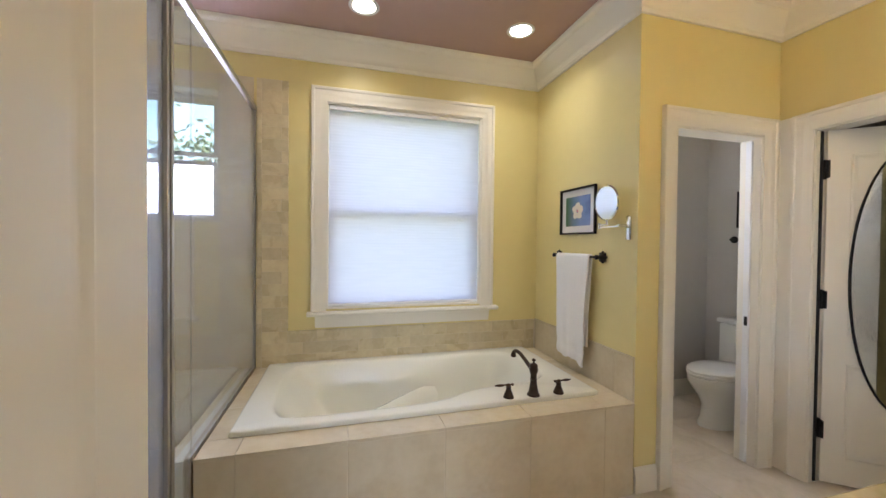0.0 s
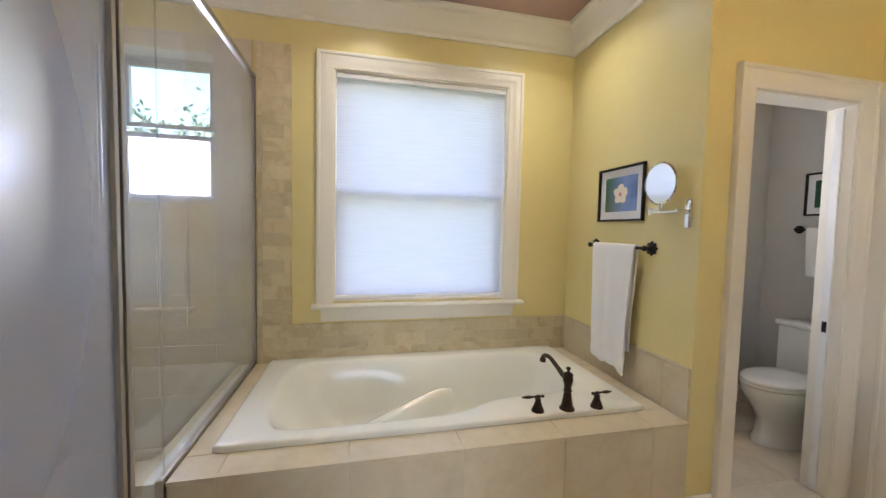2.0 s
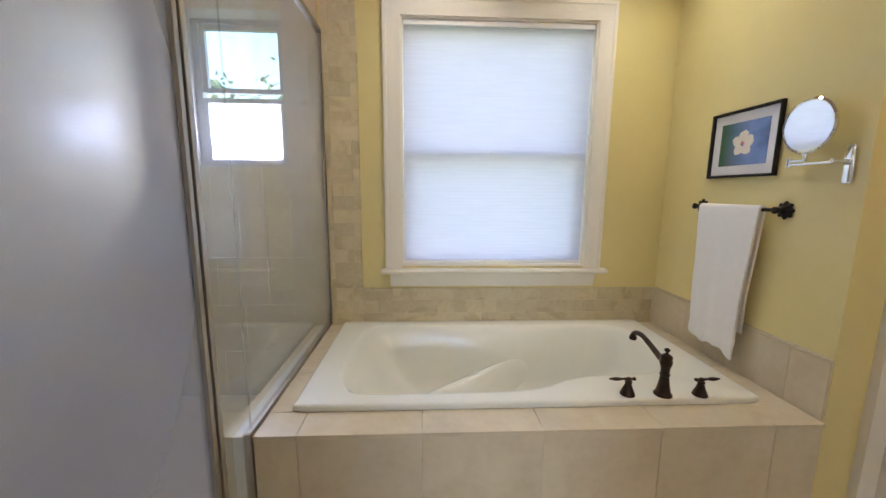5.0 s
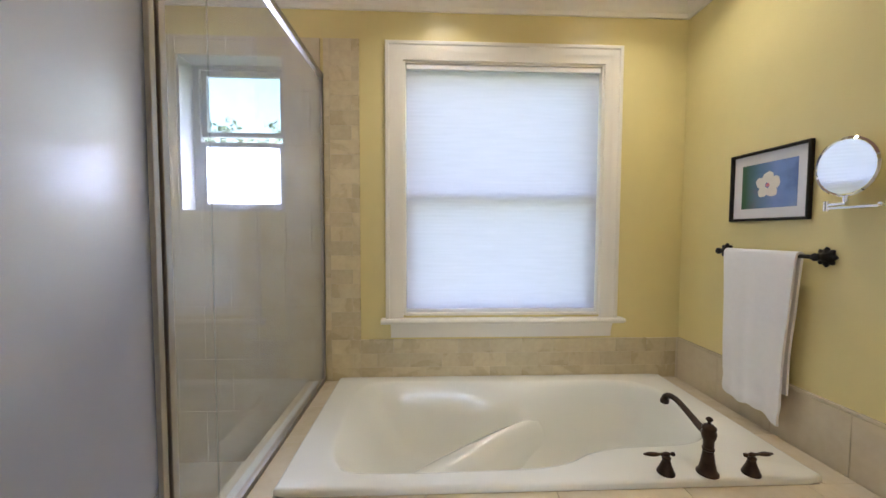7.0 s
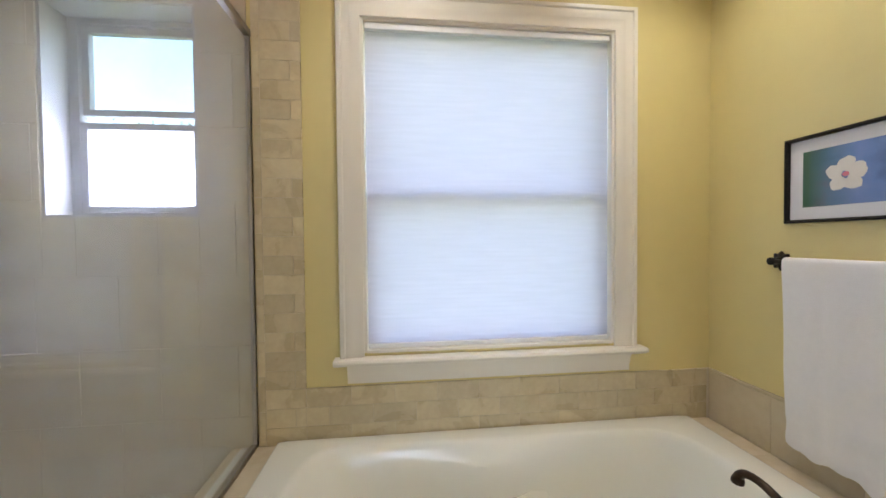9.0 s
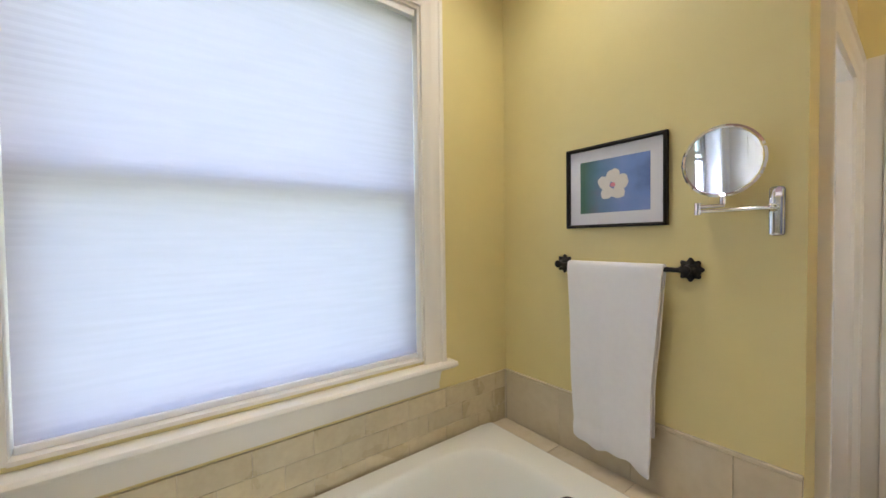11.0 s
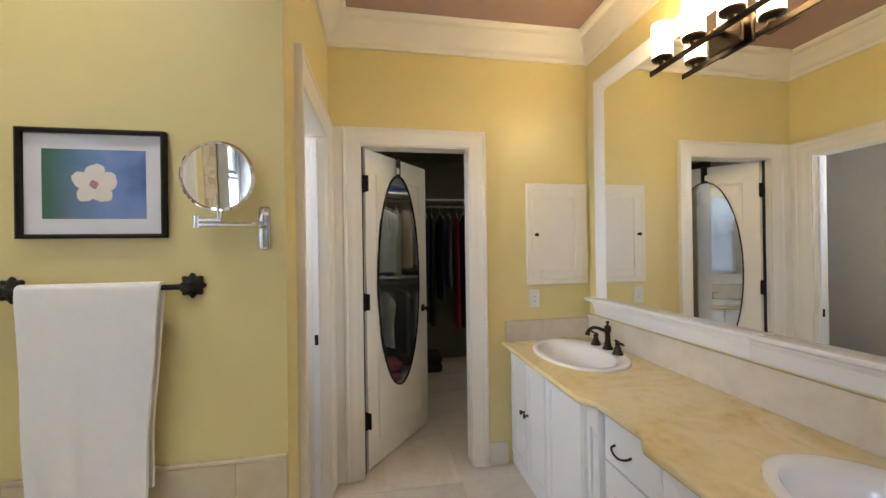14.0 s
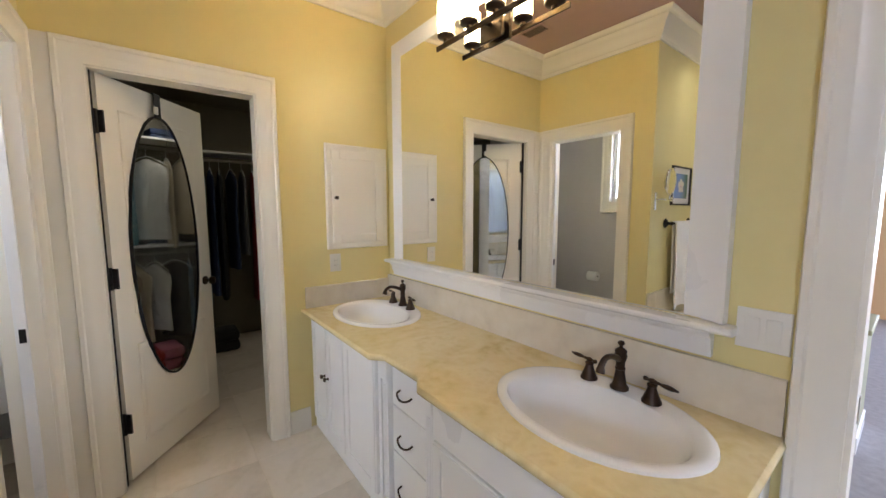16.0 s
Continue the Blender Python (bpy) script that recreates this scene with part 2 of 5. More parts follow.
def curve(points, n=6):
    """Catmull-Rom through points."""
    p = [Vector(q) for q in points]
    p = [2 * p[0] - p[1]] + p + [2 * p[-1] - p[-2]]
    out = []
    for i in range(1, len(p) - 2):
        for k in range(n):
            t = k / n
            out.append(0.5 * (2 * p[i] + (p[i + 1] - p[i - 1]) * t + (2 * p[i - 1] - 5 * p[i] + 4 * p[i + 1] - p[i + 2]) * t * t + (3 * p[i] - p[i - 1] - 3 * p[i + 1] + p[i + 2]) * t ** 3))
    out.append(p[-2])
    return out


def mould(place, corners, profile, closed=False):
    """Sweeps profile (u, v) along corners (a, b, da, db): a point is place(a + u da, b + u db, v)."""
    bm = bmesh.new()
    rings = [[bm.verts.new(place(a + u * da, b + u * db, v)) for u, v in profile] for a, b, da, db in corners]
    n = len(profile)
    if closed:
        rings.append(rings[0])
    join(bm, rings, n)
    if not closed:
        bm.faces.new(rings[0])
        bm.faces.new(rings[-1])
    return bm


def rect(a0, a1, b0, b1):
    return [(a0, b0, -1, -1), (a0, b1, -1, 1), (a1, b1, 1, 1), (a1, b0, 1, -1)]


def portal(a0, a1, top, bottom=0.0):
    return [(a0, bottom, -1, 0), (a0, top, -1, 1), (a1, top, 1, 1), (a1, bottom, 1, 0)]


def wall(name, axis, c0, c1, a0, a1, z0, z1, holes, mat):
    """A wall between c0 and c1 across, a0 to a1 along, with holes (a0, a1, z0, z1) through it."""
    cuts_a = sorted({a0, a1, *[h[0] for h in holes], *[h[1] for h in holes]})
    cuts_z = sorted({z0, z1, *[h[2] for h in holes], *[h[3] for h in holes]})
    bm = bmesh.new()
    made = {}

    def v(a, c, z):
        key = (a, c, z)
        if key not in made:
            made[key] = bm.verts.new((a, c, z) if axis == "x" else (c, a, z))
        return made[key]

    def solid(i, j):
        if not (0 <= i < len(cuts_a) - 1 and 0 <= j < len(cuts_z) - 1):
            return False
        am, zm = (cuts_a[i] + cuts_a[i + 1]) / 2, (cuts_z[j] + cuts_z[j + 1]) / 2
        return not any(h[0] < am < h[1] and h[2] < zm < h[3] for h in holes)

    for i in range(len(cuts_a) - 1):
        for j in range(len(cuts_z) - 1):
            if not solid(i, j):
                continue
            p, q, r, s = cuts_a[i], cuts_a[i + 1], cuts_z[j], cuts_z[j + 1]
            for c in (c0, c1):
                bm.faces.new((v(p, c, r), v(q, c, r), v(q, c, s), v(p, c, s)))
            if not solid(i - 1, j):
                bm.faces.new((v(p, c0, r), v(p, c1, r), v(p, c1, s), v(p, c0, s)))
            if not solid(i + 1, j):
                bm.faces.new((v(q, c0, r), v(q, c1, r), v(q, c1, s), v(q, c0, s)))
            if not solid(i, j - 1):
                bm.faces.new((v(p, c0, r), v(q, c0, r), v(q, c1, r), v(p, c1, r)))
            if not solid(i, j + 1):
                bm.faces.new((v(p, c0, s), v(q, c0, s), v(q, c1, s), v(p, c1, s)))
    return part(name, bm, mat, kind="structure")


# ---- plan ----
X_TUB, X_CLOSET = 3.346, 4.396          # picture wall, closet wall
Y_WIN, Y_WC, Y_MIR = 7.41, 6.329, 4.634  # window wall, water closet wall, mirror wall
X_SHOWER, X_GLASS, Y_SHOWER = 0.245, 1.222, 5.42
CEIL = 2.79
ROOM = [(X_SHOWER, Y_WIN), (X_TUB, Y_WIN), (X_TUB, Y_WC), (X_CLOSET, Y_WC), (X_CLOSET, Y_MIR), (X_GLASS, Y_MIR), (X_GLASS, Y_SHOWER), (X_SHOWER, Y_SHOWER)]


def ring_corners(poly):
    """Corners with the mitred way into the room, for a clockwise plan."""
    out = []
    for i, p in enumerate(poly):
        a, b = Vector(poly[i - 1]), Vector(poly[(i + 1) % len(poly)])
        p = Vector(p)
        d1, d2 = (p - a).normalized(), (b - p).normalized()
        n = Vector((d1.y, -d1.x)) + Vector((d2.y, -d2.x))
        out.append((p.x, p.y, n.x, n.y))
    return out


# ---- large structure ----
WX0, WX1, WZ0, WZ1 = 1.684, 2.850, 0.889, 2.351     # main window opening
SX0, SX1, SZ0, SZ1 = 0.427, 1.017, 1.490, 2.357       # shower window opening
CY0, CY1, DOOR_H = 5.451, 6.157, 2.046               # closet doorway
TX0, TX1 = 3.587, 4.266                             # water closet doorway
EX0, EX1 = 1.495, 2.165                              # entry doorway
WCX1, WCY1 = 5.085, 7.33

wall("wall_window", "x", Y_WIN, Y_WIN + 0.18, 0.1, 5.25, 0, 2.95, [(WX0, WX1, WZ0, WZ1), (SX0, SX1, SZ0, SZ1), (3.61, 4.21, 1.48, 2.31)], M_PAINT)
wall("wall_picture", "y", X_TUB, X_TUB + 0.11, Y_WC, Y_WIN, 0, 2.95, [], M_PAINT)
wall("wall_water_closet", "x", Y_WC, Y_WC + 0.12, X_TUB + 0.11, X_CLOSET, 0, 2.95, [(TX0, TX1, 0, DOOR_H)], M_PAINT)
wall("wall_closet", "y", X_CLOSET, X_CLOSET + 0.115, Y_MIR - 0.12, Y_WC + 0.12, 0, 2.95, [(CY0, CY1, 0, DOOR_H)], M_PAINT)
wall("wall_mirror", "x", Y_MIR - 0.12, Y_MIR, 0.1, X_CLOSET, 0, 2.95, [(EX0, EX1, 0, DOOR_H)], M_PAINT)
wall("wall_entry", "y", X_GLASS - 0.11, X_GLASS, Y_MIR, Y_SHOWER, 0, 2.95, [], M_PAINT)
wall("wall_shower_side", "x", Y_SHOWER - 0.11, Y_SHOWER, X_SHOWER, X_GLASS - 0.11, 0, 2.95, [], M_PAINT)
wall("wall_shower_back", "y", X_SHOWER - 0.12, X_SHOWER, Y_MIR, Y_WIN, 0, 2.95, [], M_PAINT)
# water closet lining
wall("wall_water_closet_north", "x", WCY1, WCY1 + 0.1, X_TUB + 0.12, WCX1, 0, 2.95, [(3.62, 4.20, 1.49, 2.30)], M_GREY)
wall("wall_water_closet_east", "y", WCX1, WCX1 + 0.1, Y_WC + 0.12, WCY1 + 0.1, 0, 2.95, [], M_GREY)
wall("wall_water_closet_west", "y", X_TUB + 0.11, X_TUB + 0.12, Y_WC + 0.12, WCY1, 0, 2.95, [], M_GREY)
wall("wall_water_closet_south", "x", Y_WC + 0.12, Y_WC + 0.13, X_CLOSET + 0.115, WCX1, 0, 2.95, [], M_GREY)

part("ceiling", boxes((0.1, 5.25, Y_MIR - 0.12, Y_WIN + 0.18, CEIL, CEIL + 0.09)), M_CEIL, kind="structure")
part("floor", boxes((-3.5, 7.6, -1.5, 7.9, -0.12, -0.0025)), M_GROUT, kind="structure")

CROWN = [(0.0, CEIL), (0.0, 2.620), (0.014, 2.620), (0.018, 2.644), (0.030, 2.653), (0.038, 2.676), (0.060, 2.715), (0.085, 2.738), (0.092, 2.752), (0.108, 2.758), (0.122, 2.772), (0.124, CEIL)]
CROWN = [(u, min(z, CEIL - 0.0005)) for u, z in CROWN]
part("crown_moulding", mould(lambda a, b, v: (a, b, v), ring_corners(ROOM), CROWN, True), M_TRIM, kind="structure", smooth=True)

CASING = [(0.0, 0.0), (0.0, 0.013), (0.012, 0.017), (0.041, 0.019), (0.047, 0.023), (0.077, 0.024), (0.083, 0.030), (0.098, 0.030), (0.102, 0.024), (0.102, 0.0)]
BASE = [(0.0, 0.0), (0.0, 0.135), (0.006, 0.135), (0.010, 0.120), (0.014, 0.110), (0.017, 0.095), (0.017, 0.0)]


# ---- trim, doors and windows ----
def on_y(face, sgn):
    """Places (along x, height, out) on a wall face at y = face, whose front looks to sgn y."""
    return lambda a, b, v: (a, face + sgn * v, b)


def on_x(face, sgn):
    return lambda a, b, v: (face + sgn * v, a, b)


def casing(name, place, a0, a1, top, parent=None, bottom=0.0):
    return part(name, mould(place, portal(a0, a1, top, bottom), CASING), M_TRIM, parent, kind="" if parent else "structure", smooth=True)


def jamb(name, axis, a0, a1, c0, c1, top, mat=None):
    """Lining boards of an opening, flush inside it."""
    t = 0.018
    if axis == "x":
        sp = [(a0, a0 + t, c0, c1, 0, top), (a1 - t, a1, c0, c1, 0, top), (a0 + t, a1 - t, c0, c1, top - t, top)]
    else:
        sp = [(c0, c1, a0, a0 + t, 0, top), (c0, c1, a1 - t, a1, 0, top), (c0, c1, a0 + t, a1 - t, top - t, top)]
    return part(name, boxes(*sp), mat or M_TRIM, kind="structure")


e = 0.0015
jamb("jamb_closet", "y", CY0, CY1, X_CLOSET - e, X_CLOSET + 0.115 + e, DOOR_H)
casing("casing_closet", on_x(X_CLOSET, -1), CY0 + 0.010, CY1 - 0.010, DOOR_H - 0.010)
jamb("jamb_water_closet", "x", TX0, TX1, Y_WC - e, Y_WC + 0.12 + e, DOOR_H)
casing("casing_water_closet", on_y(Y_WC, -1), TX0 + 0.010, TX1 - 0.010, DOOR_H - 0.010)
jamb("jamb_entry", "x", EX0, EX1, Y_MIR - 0.12 - e, Y_MIR + e, DOOR_H)
# plain boards that fill the trim out to the corner
part("trim", boxes((TX1 + 0.0925, X_CLOSET - 0.019, Y_WC - 0.018, Y_WC - 0.0005, 0, DOOR_H + 0.090)), M_TRIM, kind="structure")
part("trim", boxes((X_CLOSET - 0.018, X_CLOSET - 0.0005, CY1 + 0.0925, Y_WC - 0.0005, 0, DOOR_H + 0.090)), M_TRIM, kind="structure")
casing("casing_entry", on_y(Y_MIR, 1), EX0 + 0.006, EX1 - 0.006, DOOR_H - 0.006)
casing("casing_entry_outside", on_y(Y_MIR - 0.12, -1), EX0 + 0.006, EX1 - 0.006, DOOR_H - 0.006)


def base(name, pts, ends=True):
    """Baseboard along an open line of points with the room on its right."""
    cs = []
    for i, p in enumerate(pts):
        n = Vector((0, 0))
        if i > 0:
            d = (Vector(p) - Vector(pts[i - 1])).normalized()
            n += Vector((d.y, -d.x))
        if i < len(pts) - 1:
            d = (Vector(pts[i + 1]) - Vector(p)).normalized()
            n += Vector((d.y, -d.x))
        cs.append((p[0], p[1], n.x, n.y))
    prof = [(v, u) for v, u in [(0.0, 0.0), (0.0, 0.14), (0.007, 0.14), (0.011, 0.124), (0.013, 0.112), (0.017, 0.098), (0.017, 0.0)]]
    return part(name, mould(lambda a, b, v: (a, b, v), cs, prof), M_TRIM, kind="structure", smooth=True)


base("baseboard", [(X_TUB, Y_WC), (TX0 - 0.096, Y_WC)])
base("baseboard", [(X_CLOSET, CY0 - 0.096), (X_CLOSET, 5.232)])
base("baseboard", [(X_GLASS, Y_MIR + 0.031), (X_GLASS, Y_SHOWER - 0.001)])
base("baseboard_water_closet", [(X_TUB + 0.12, Y_WC + 0.125), (X_TUB + 0.12, WCY1), (WCX1, WCY1), (WCX1, Y_WC + 0.135)])


def panel_mould(bm, x0, x1, z0, z1, y, sgn, arch=0.0):
    """A raised frame and field on a door face."""
    prof = [(0.0, -0.001), (-0.004, 0.006), (-0.012, 0.008), (-0.022, 0.003), (-0.032, 0.0025), (-0.05, 0.007), (-0.052, 0.0075)]
    cs = rect(x0, x1, z0, z1)
    rings = [[bm.verts.new((a + u * da, y + sgn * v, b + u * db)) for u, v in prof] for a, b, da, db in cs]
    rings.append(rings[0])
    join(bm, rings, len(prof), closed=False)
    bm.faces.new([r[-1] for r in rings[:4]])


def door_leaf(name, label, width, height, at, rz, mat, panels, knob_side=1, hinge_mat=None, faces=(1, -1)):
    """A moulded door, hinged at its origin, that runs along +x; thickness 0.035 about y = 0."""
    d = thing(name, label, "door", at, rz=rz)
    slab = bmesh.new()
    box(slab, 0, width, -0.0175, 0.0175, 0.012, height, 0.002)
    part("door_slab", slab, mat, d)
    for sgn in faces:
        for (x0, x1, z0, z1) in panels:
            bm = bmesh.new()
            panel_mould(bm, x0, x1, z0, z1, sgn * 0.0175, sgn)
            part("door_panel", bm, mat, d, smooth=True)
    for sgn in faces:
        k = lathe([(0.028, 0.0), (0.028, 0.006), (0.012, 0.010), (0.010, 0.030), (0.020, 0.036), (0.027, 0.046), (0.025, 0.060), (0.012, 0.066), (0, 0.067)], 20)
        k.transform(Matrix.Translation((width - 0.065, sgn * 0.0175, 0.93)) @ pose(0, 0, 0, -90 * sgn))
        part("door_knob", k, M_BRONZE, d, "dark bronze round knob", smooth=True)
    return d


def hinges(parent, heights, y, x=0.0, mat=None):
    for h in heights:
        b = boxes((x - 0.004, x + 0.006, y - 0.030, y + 0.012, h - 0.05, h + 0.05), bevel=0.002)
        tube([(x - 0.006, y, h - 0.055), (x - 0.006, y, h + 0.055)], 0.008, 10, b)
        part("hinge", b, M_BLACK, parent, "black butt hinge")


# closet door, open into the closet, with an oval mirror hung over it
closet_door = door_leaf("closet_door", "open cream panelled closet door with black hinges, leading to a dark closet", 0.722, 2.022, (4.460, 6.132, 0.006), -38.3, M_TRIM,
                        [(0.10, 0.628, 0.86, 1.88), (0.10, 0.628, 0.16, 0.70)])
hinges(closet_door, (0.318, 1.060, 1.801), -0.012, -0.002)
# dark strip: the shade of the hinge gap put into colour
strip = part("door_gap_shade", boxes((X_CLOSET + 0.028, X_CLOSET + 0.048, CY1 - 0.024, CY1 - 0.0185, 0.01, DOOR_H - 0.02)), M_DARK, kind="structure")

oval = thing("oval_mirror", "oval black-framed mirror hanging on the open closet door", "mirror", (4.456, 6.138, 0), rz=-38.3)
OX, OZ, OA, OB, OY = 0.350, 1.178, 0.241, 0.729, -0.030


def ellipse_frame(a, b, prof, seg=56):
    bm = bmesh.new()
    rings = []
    for i in range(seg):
        t = 2 * math.pi * i / seg
        c, s = math.cos(t), math.sin(t)
        rings.append([bm.verts.new((OX + (a + u) * c, OY - v, OZ + (b + u) * s)) for u, v in prof])
    rings.append(rings[0])
    join(bm, rings, len(prof))
    return bm


part("mirror_frame", ellipse_frame(OA, OB, [(-0.004, -0.006), (-0.004, 0.008), (0.001, 0.011), (0.003, 0.010), (0.0045, 0.004), (0.0045, -0.006)]), M_BLACK, oval, "thin black oval frame", True)
bm = bmesh.new()
bm.faces.new([bm.verts.new((OX + (OA - 0.002) * math.cos(2 * math.pi * i / 56), OY - 0.004, OZ + (OB - 0.002) * math.sin(2 * math.pi * i / 56))) for i in range(56)])
bmesh.ops.solidify(bm, geom=bm.faces[:], thickness=0.003)
part("mirror_glass", bm, M_MIRROR, oval, "silvered oval glass")
part("hanging_strap", boxes((OX - 0.022, OX + 0.022, OY - 0.004, OY + 0.001, OZ + OB - 0.01, 2.026), (OX - 0.022, OX + 0.022, OY - 0.004, 0.03, 2.026, 2.032), (OX - 0.022, OX + 0.022, 0.022, 0.028, 1.95, 2.026)), M_BLACK, oval, "dark over-door strap")
part("strap_hook", boxes((OX - 0.034, OX - 0.004, OY - 0.012, OY - 0.004, OZ + OB + 0.012, OZ + OB + 0.055), bevel=0.003), M_TRIM, oval, "cream hook plate")

# entry door, open against the wall beside the doorway
entry_door = door_leaf("entry_door", "open cream panelled entry door standing against the side wall", 0.657, 2.02, (1.4925, 4.668, 0), 90, M_TRIM, [(0.105, 0.530, 0.86, 1.88), (0.105, 0.530, 0.16, 0.70)])
hinges(entry_door, (0.30, 1.065, 1.83), -0.012, -0.002)
part("strike_plate", boxes((EX1 - 0.0205, EX1 - 0.018, 4.535, 4.56, 0.85, 0.92), bevel=0.0006), M_NICKEL, kind="structure")

# pocket door of the water closet
pocket = thing("pocket_door", "white sliding pocket door nearly all the way in its pocket", "door", (TX1 - 0.018, Y_WC + 0.06, 0))
part("door_slab", boxes((-0.014, 0.0, -0.0175, 0.0175, 0.012, 2.015), bevel=0.002), M_WHITE, pocket)
part("edge_pull", boxes((-0.0165, -0.0135, -0.013, 0.007, 0.868, 0.925), bevel=0.0008), M_BLACK, pocket, "black edge pull")

# main window
win = thing("window_tub", "double-hung window with cream trim and a lowered white cellular shade", "window", (0, 0, 0))
win["kind"] = "structure"
part("window_casing", mould(on_y(Y_WIN, -1), [(WX0, WZ0 - 0.02, -1, 0), (WX0, WZ1, -1, 1), (WX1, WZ1, 1, 1), (WX1, WZ0 - 0.02, 1, 0)], CASING), M_TRIM, win, "moulded cream casing", True)
SILL = [(0.0, 0.0), (0.062, 0.0), (0.066, -0.004), (0.068, -0.012), (0.064, -0.020), (0.050, -0.024), (0.046, -0.030), (0.0, -0.030)]


def sweep_x(x0, x1, y, z, prof, bm=None):
    bm = bm or bmesh.new()
    rings = [[bm.verts.new((x, y - v, z + w)) for v, w in prof] for x in (x0, x1)]
    join(bm, rings, len(prof))
    bm.faces.new(rings[0])
    bm.faces.new(rings[1])
    return bm


part("window_sill", sweep_x(1.558, 2.983, Y_WIN, WZ0 - 0.014, SILL), M_TRIM, win, "rounded cream sill", True)
APRON = [(0.0, 0.0), (0.030, 0.0), (0.030, -0.010), (0.022, -0.022), (0.020, -0.040), (0.012, -0.060), (0.012, -0.085), (0.0, -0.085)]
part("window_apron", sweep_x(1.611, 2.921, Y_WIN, WZ0 - 0.0445, APRON), M_TRIM, win, "moulded apron under the sill", True)
part("window_lining", boxes((WX0, WX0 + 0.012, Y_WIN - e, Y_WIN + 0.17, WZ0, WZ1), (WX1 - 0.012, WX1, Y_WIN - e, Y_WIN + 0.17, WZ0, WZ1), (WX0 + 0.012, WX1 - 0.012, Y_WIN - e, Y_WIN + 0.17, WZ1 - 0.012, WZ1), (WX0 + 0.012, WX1 - 0.012, Y_WIN - 0.01, Y_WIN + 0.17, WZ0, WZ0 + 0.012)), M_TRIM, win)


def sash(parent, x0, x1, z0, z1, y, t, mat, pane):
    part("sash", boxes((x0, x0 + t, y, y + 0.03, z0, z1), (x1 - t, x1, y, y + 0.03, z0, z1), (x0 + t, x1 - t, y, y + 0.03, z0, z0 + t), (x0 + t, x1 - t, y, y + 0.03, z1 - t, z1), bevel=0.0015), mat, parent)
    p = part("pane", boxes((x0 + t, x1 - t, y + 0.013, y + 0.017, z0 + t, z1 - t)), pane, parent)
    p.visible_shadow = False
    return p


sash(win, WX0 + 0.013, WX1 - 0.013, 1.572, WZ1 - 0.013, 7.52, 0.045, M_WHITE, M_PANE)
sash(win, WX0 + 0.013, WX1 - 0.013, WZ0 + 0.013, 1.615, 7.485, 0.045, M_WHITE, M_PANE)

shade = thing("cellular_shade", "lowered white cellular shade glowing with daylight", "window shade")
bm = bmesh.new()
rows, sx0, sx1, sz0, sz1 = 66, WX0 + 0.016, WX1 - 0.016, WZ0 + 0.032, WZ1 - 0.042
prev = None
for i in range(rows * 2 + 1):
    z = sz1 - (sz1 - sz0) * i / (rows * 2)
    y = 7.440 + (0.0003 if i % 2 else -0.0003)
    cur = [bm.verts.new((sx0 + (sx1 - sx0) * k / 8, y, z)) for k in range(9)]
    if prev:
        for k in range(8):
            bm.faces.new((prev[k], prev[k + 1], cur[k + 1], cur[k]))
    prev = cur
part("shade_cloth", bm, M_BLIND, shade, "pleated translucent cloth")
part("head_rail", boxes((sx0, sx1, 7.418, 7.462, WZ1 - 0.042, WZ1 - 0.0125), bevel=0.003), M_WHITE, shade)
part("bottom_rail", boxes((sx0, sx1, 7.428, 7.452, WZ0 + 0.0125, WZ0 + 0.032), bevel=0.003), M_WHITE, shade)

# shower window
swin = thing("window_shower", "small double-hung window high in the shower, with a frosted lower sash", "window")
swin["kind"] = "structure"
M_SASH = textured("grey_window_frame", [(0.36, 0.36, 0.37), (0.44, 0.44, 0.45)], 5, (0.35, 0.45), 0.05, 60)
part("window_frame", boxes((SX0 + 0.012, SX0 + 0.051, 7.53, 7.575, SZ0, SZ1), (SX1 - 0.051, SX1 - 0.012, 7.53, 7.575, SZ0, SZ1), (SX0 + 0.051, SX1 - 0.051, 7.53, 7.575, SZ1 - 0.028, SZ1), (SX0 + 0.051, SX1 - 0.051, 7.53, 7.575, SZ0, SZ0 + 0.025), bevel=0.002), M_SASH, swin)
part("window_reveal", boxes((SX0, SX0 + 0.012, 7.409, 7.58, SZ0, SZ1), (SX1 - 0.012, SX1, 7.409, 7.58, SZ0, SZ1), (SX0 + 0.012, SX1 - 0.012, 7.409, 7.53, SZ1 - 0.004, SZ1 + 0.004), (SX0 + 0.012, SX1 - 0.012, 7.402, 7.53, SZ0 - 0.004, SZ0 + 0.008)), M_GREY, swin)
sash(swin, SX0 + 0.0515, SX1 - 0.0515, 1.941, SZ1 - 0.029, 7.548, 0.028, M_SASH, M_PANE)
sash(swin, SX0 + 0.0515, SX1 - 0.0515, SZ0 + 0.026, 1.906, 7.530, 0.028, M_SASH, M_FROST)

# water closet window
twin = thing("window_water_closet", "small trimmed window of the water closet", "window")
twin["kind"] = "structure"
part("window_casing", mould(on_y(WCY1, -1), rect(3.62, 4.20, 1.49, 2.30), CASING, True), M_TRIM, twin, smooth=True)
part("window_sill", sweep_x(3.55, 4.28, WCY1 - 0.030, 1.39, [(0.0, 0.0), (0.03, 0.0), (0.034, -0.012), (0.0, -0.02)]), M_TRIM, twin)
sash(twin, 3.621, 4.199, 1.491, 2.299, WCY1 + 0.04, 0.04, M_WHITE, M_FROST)


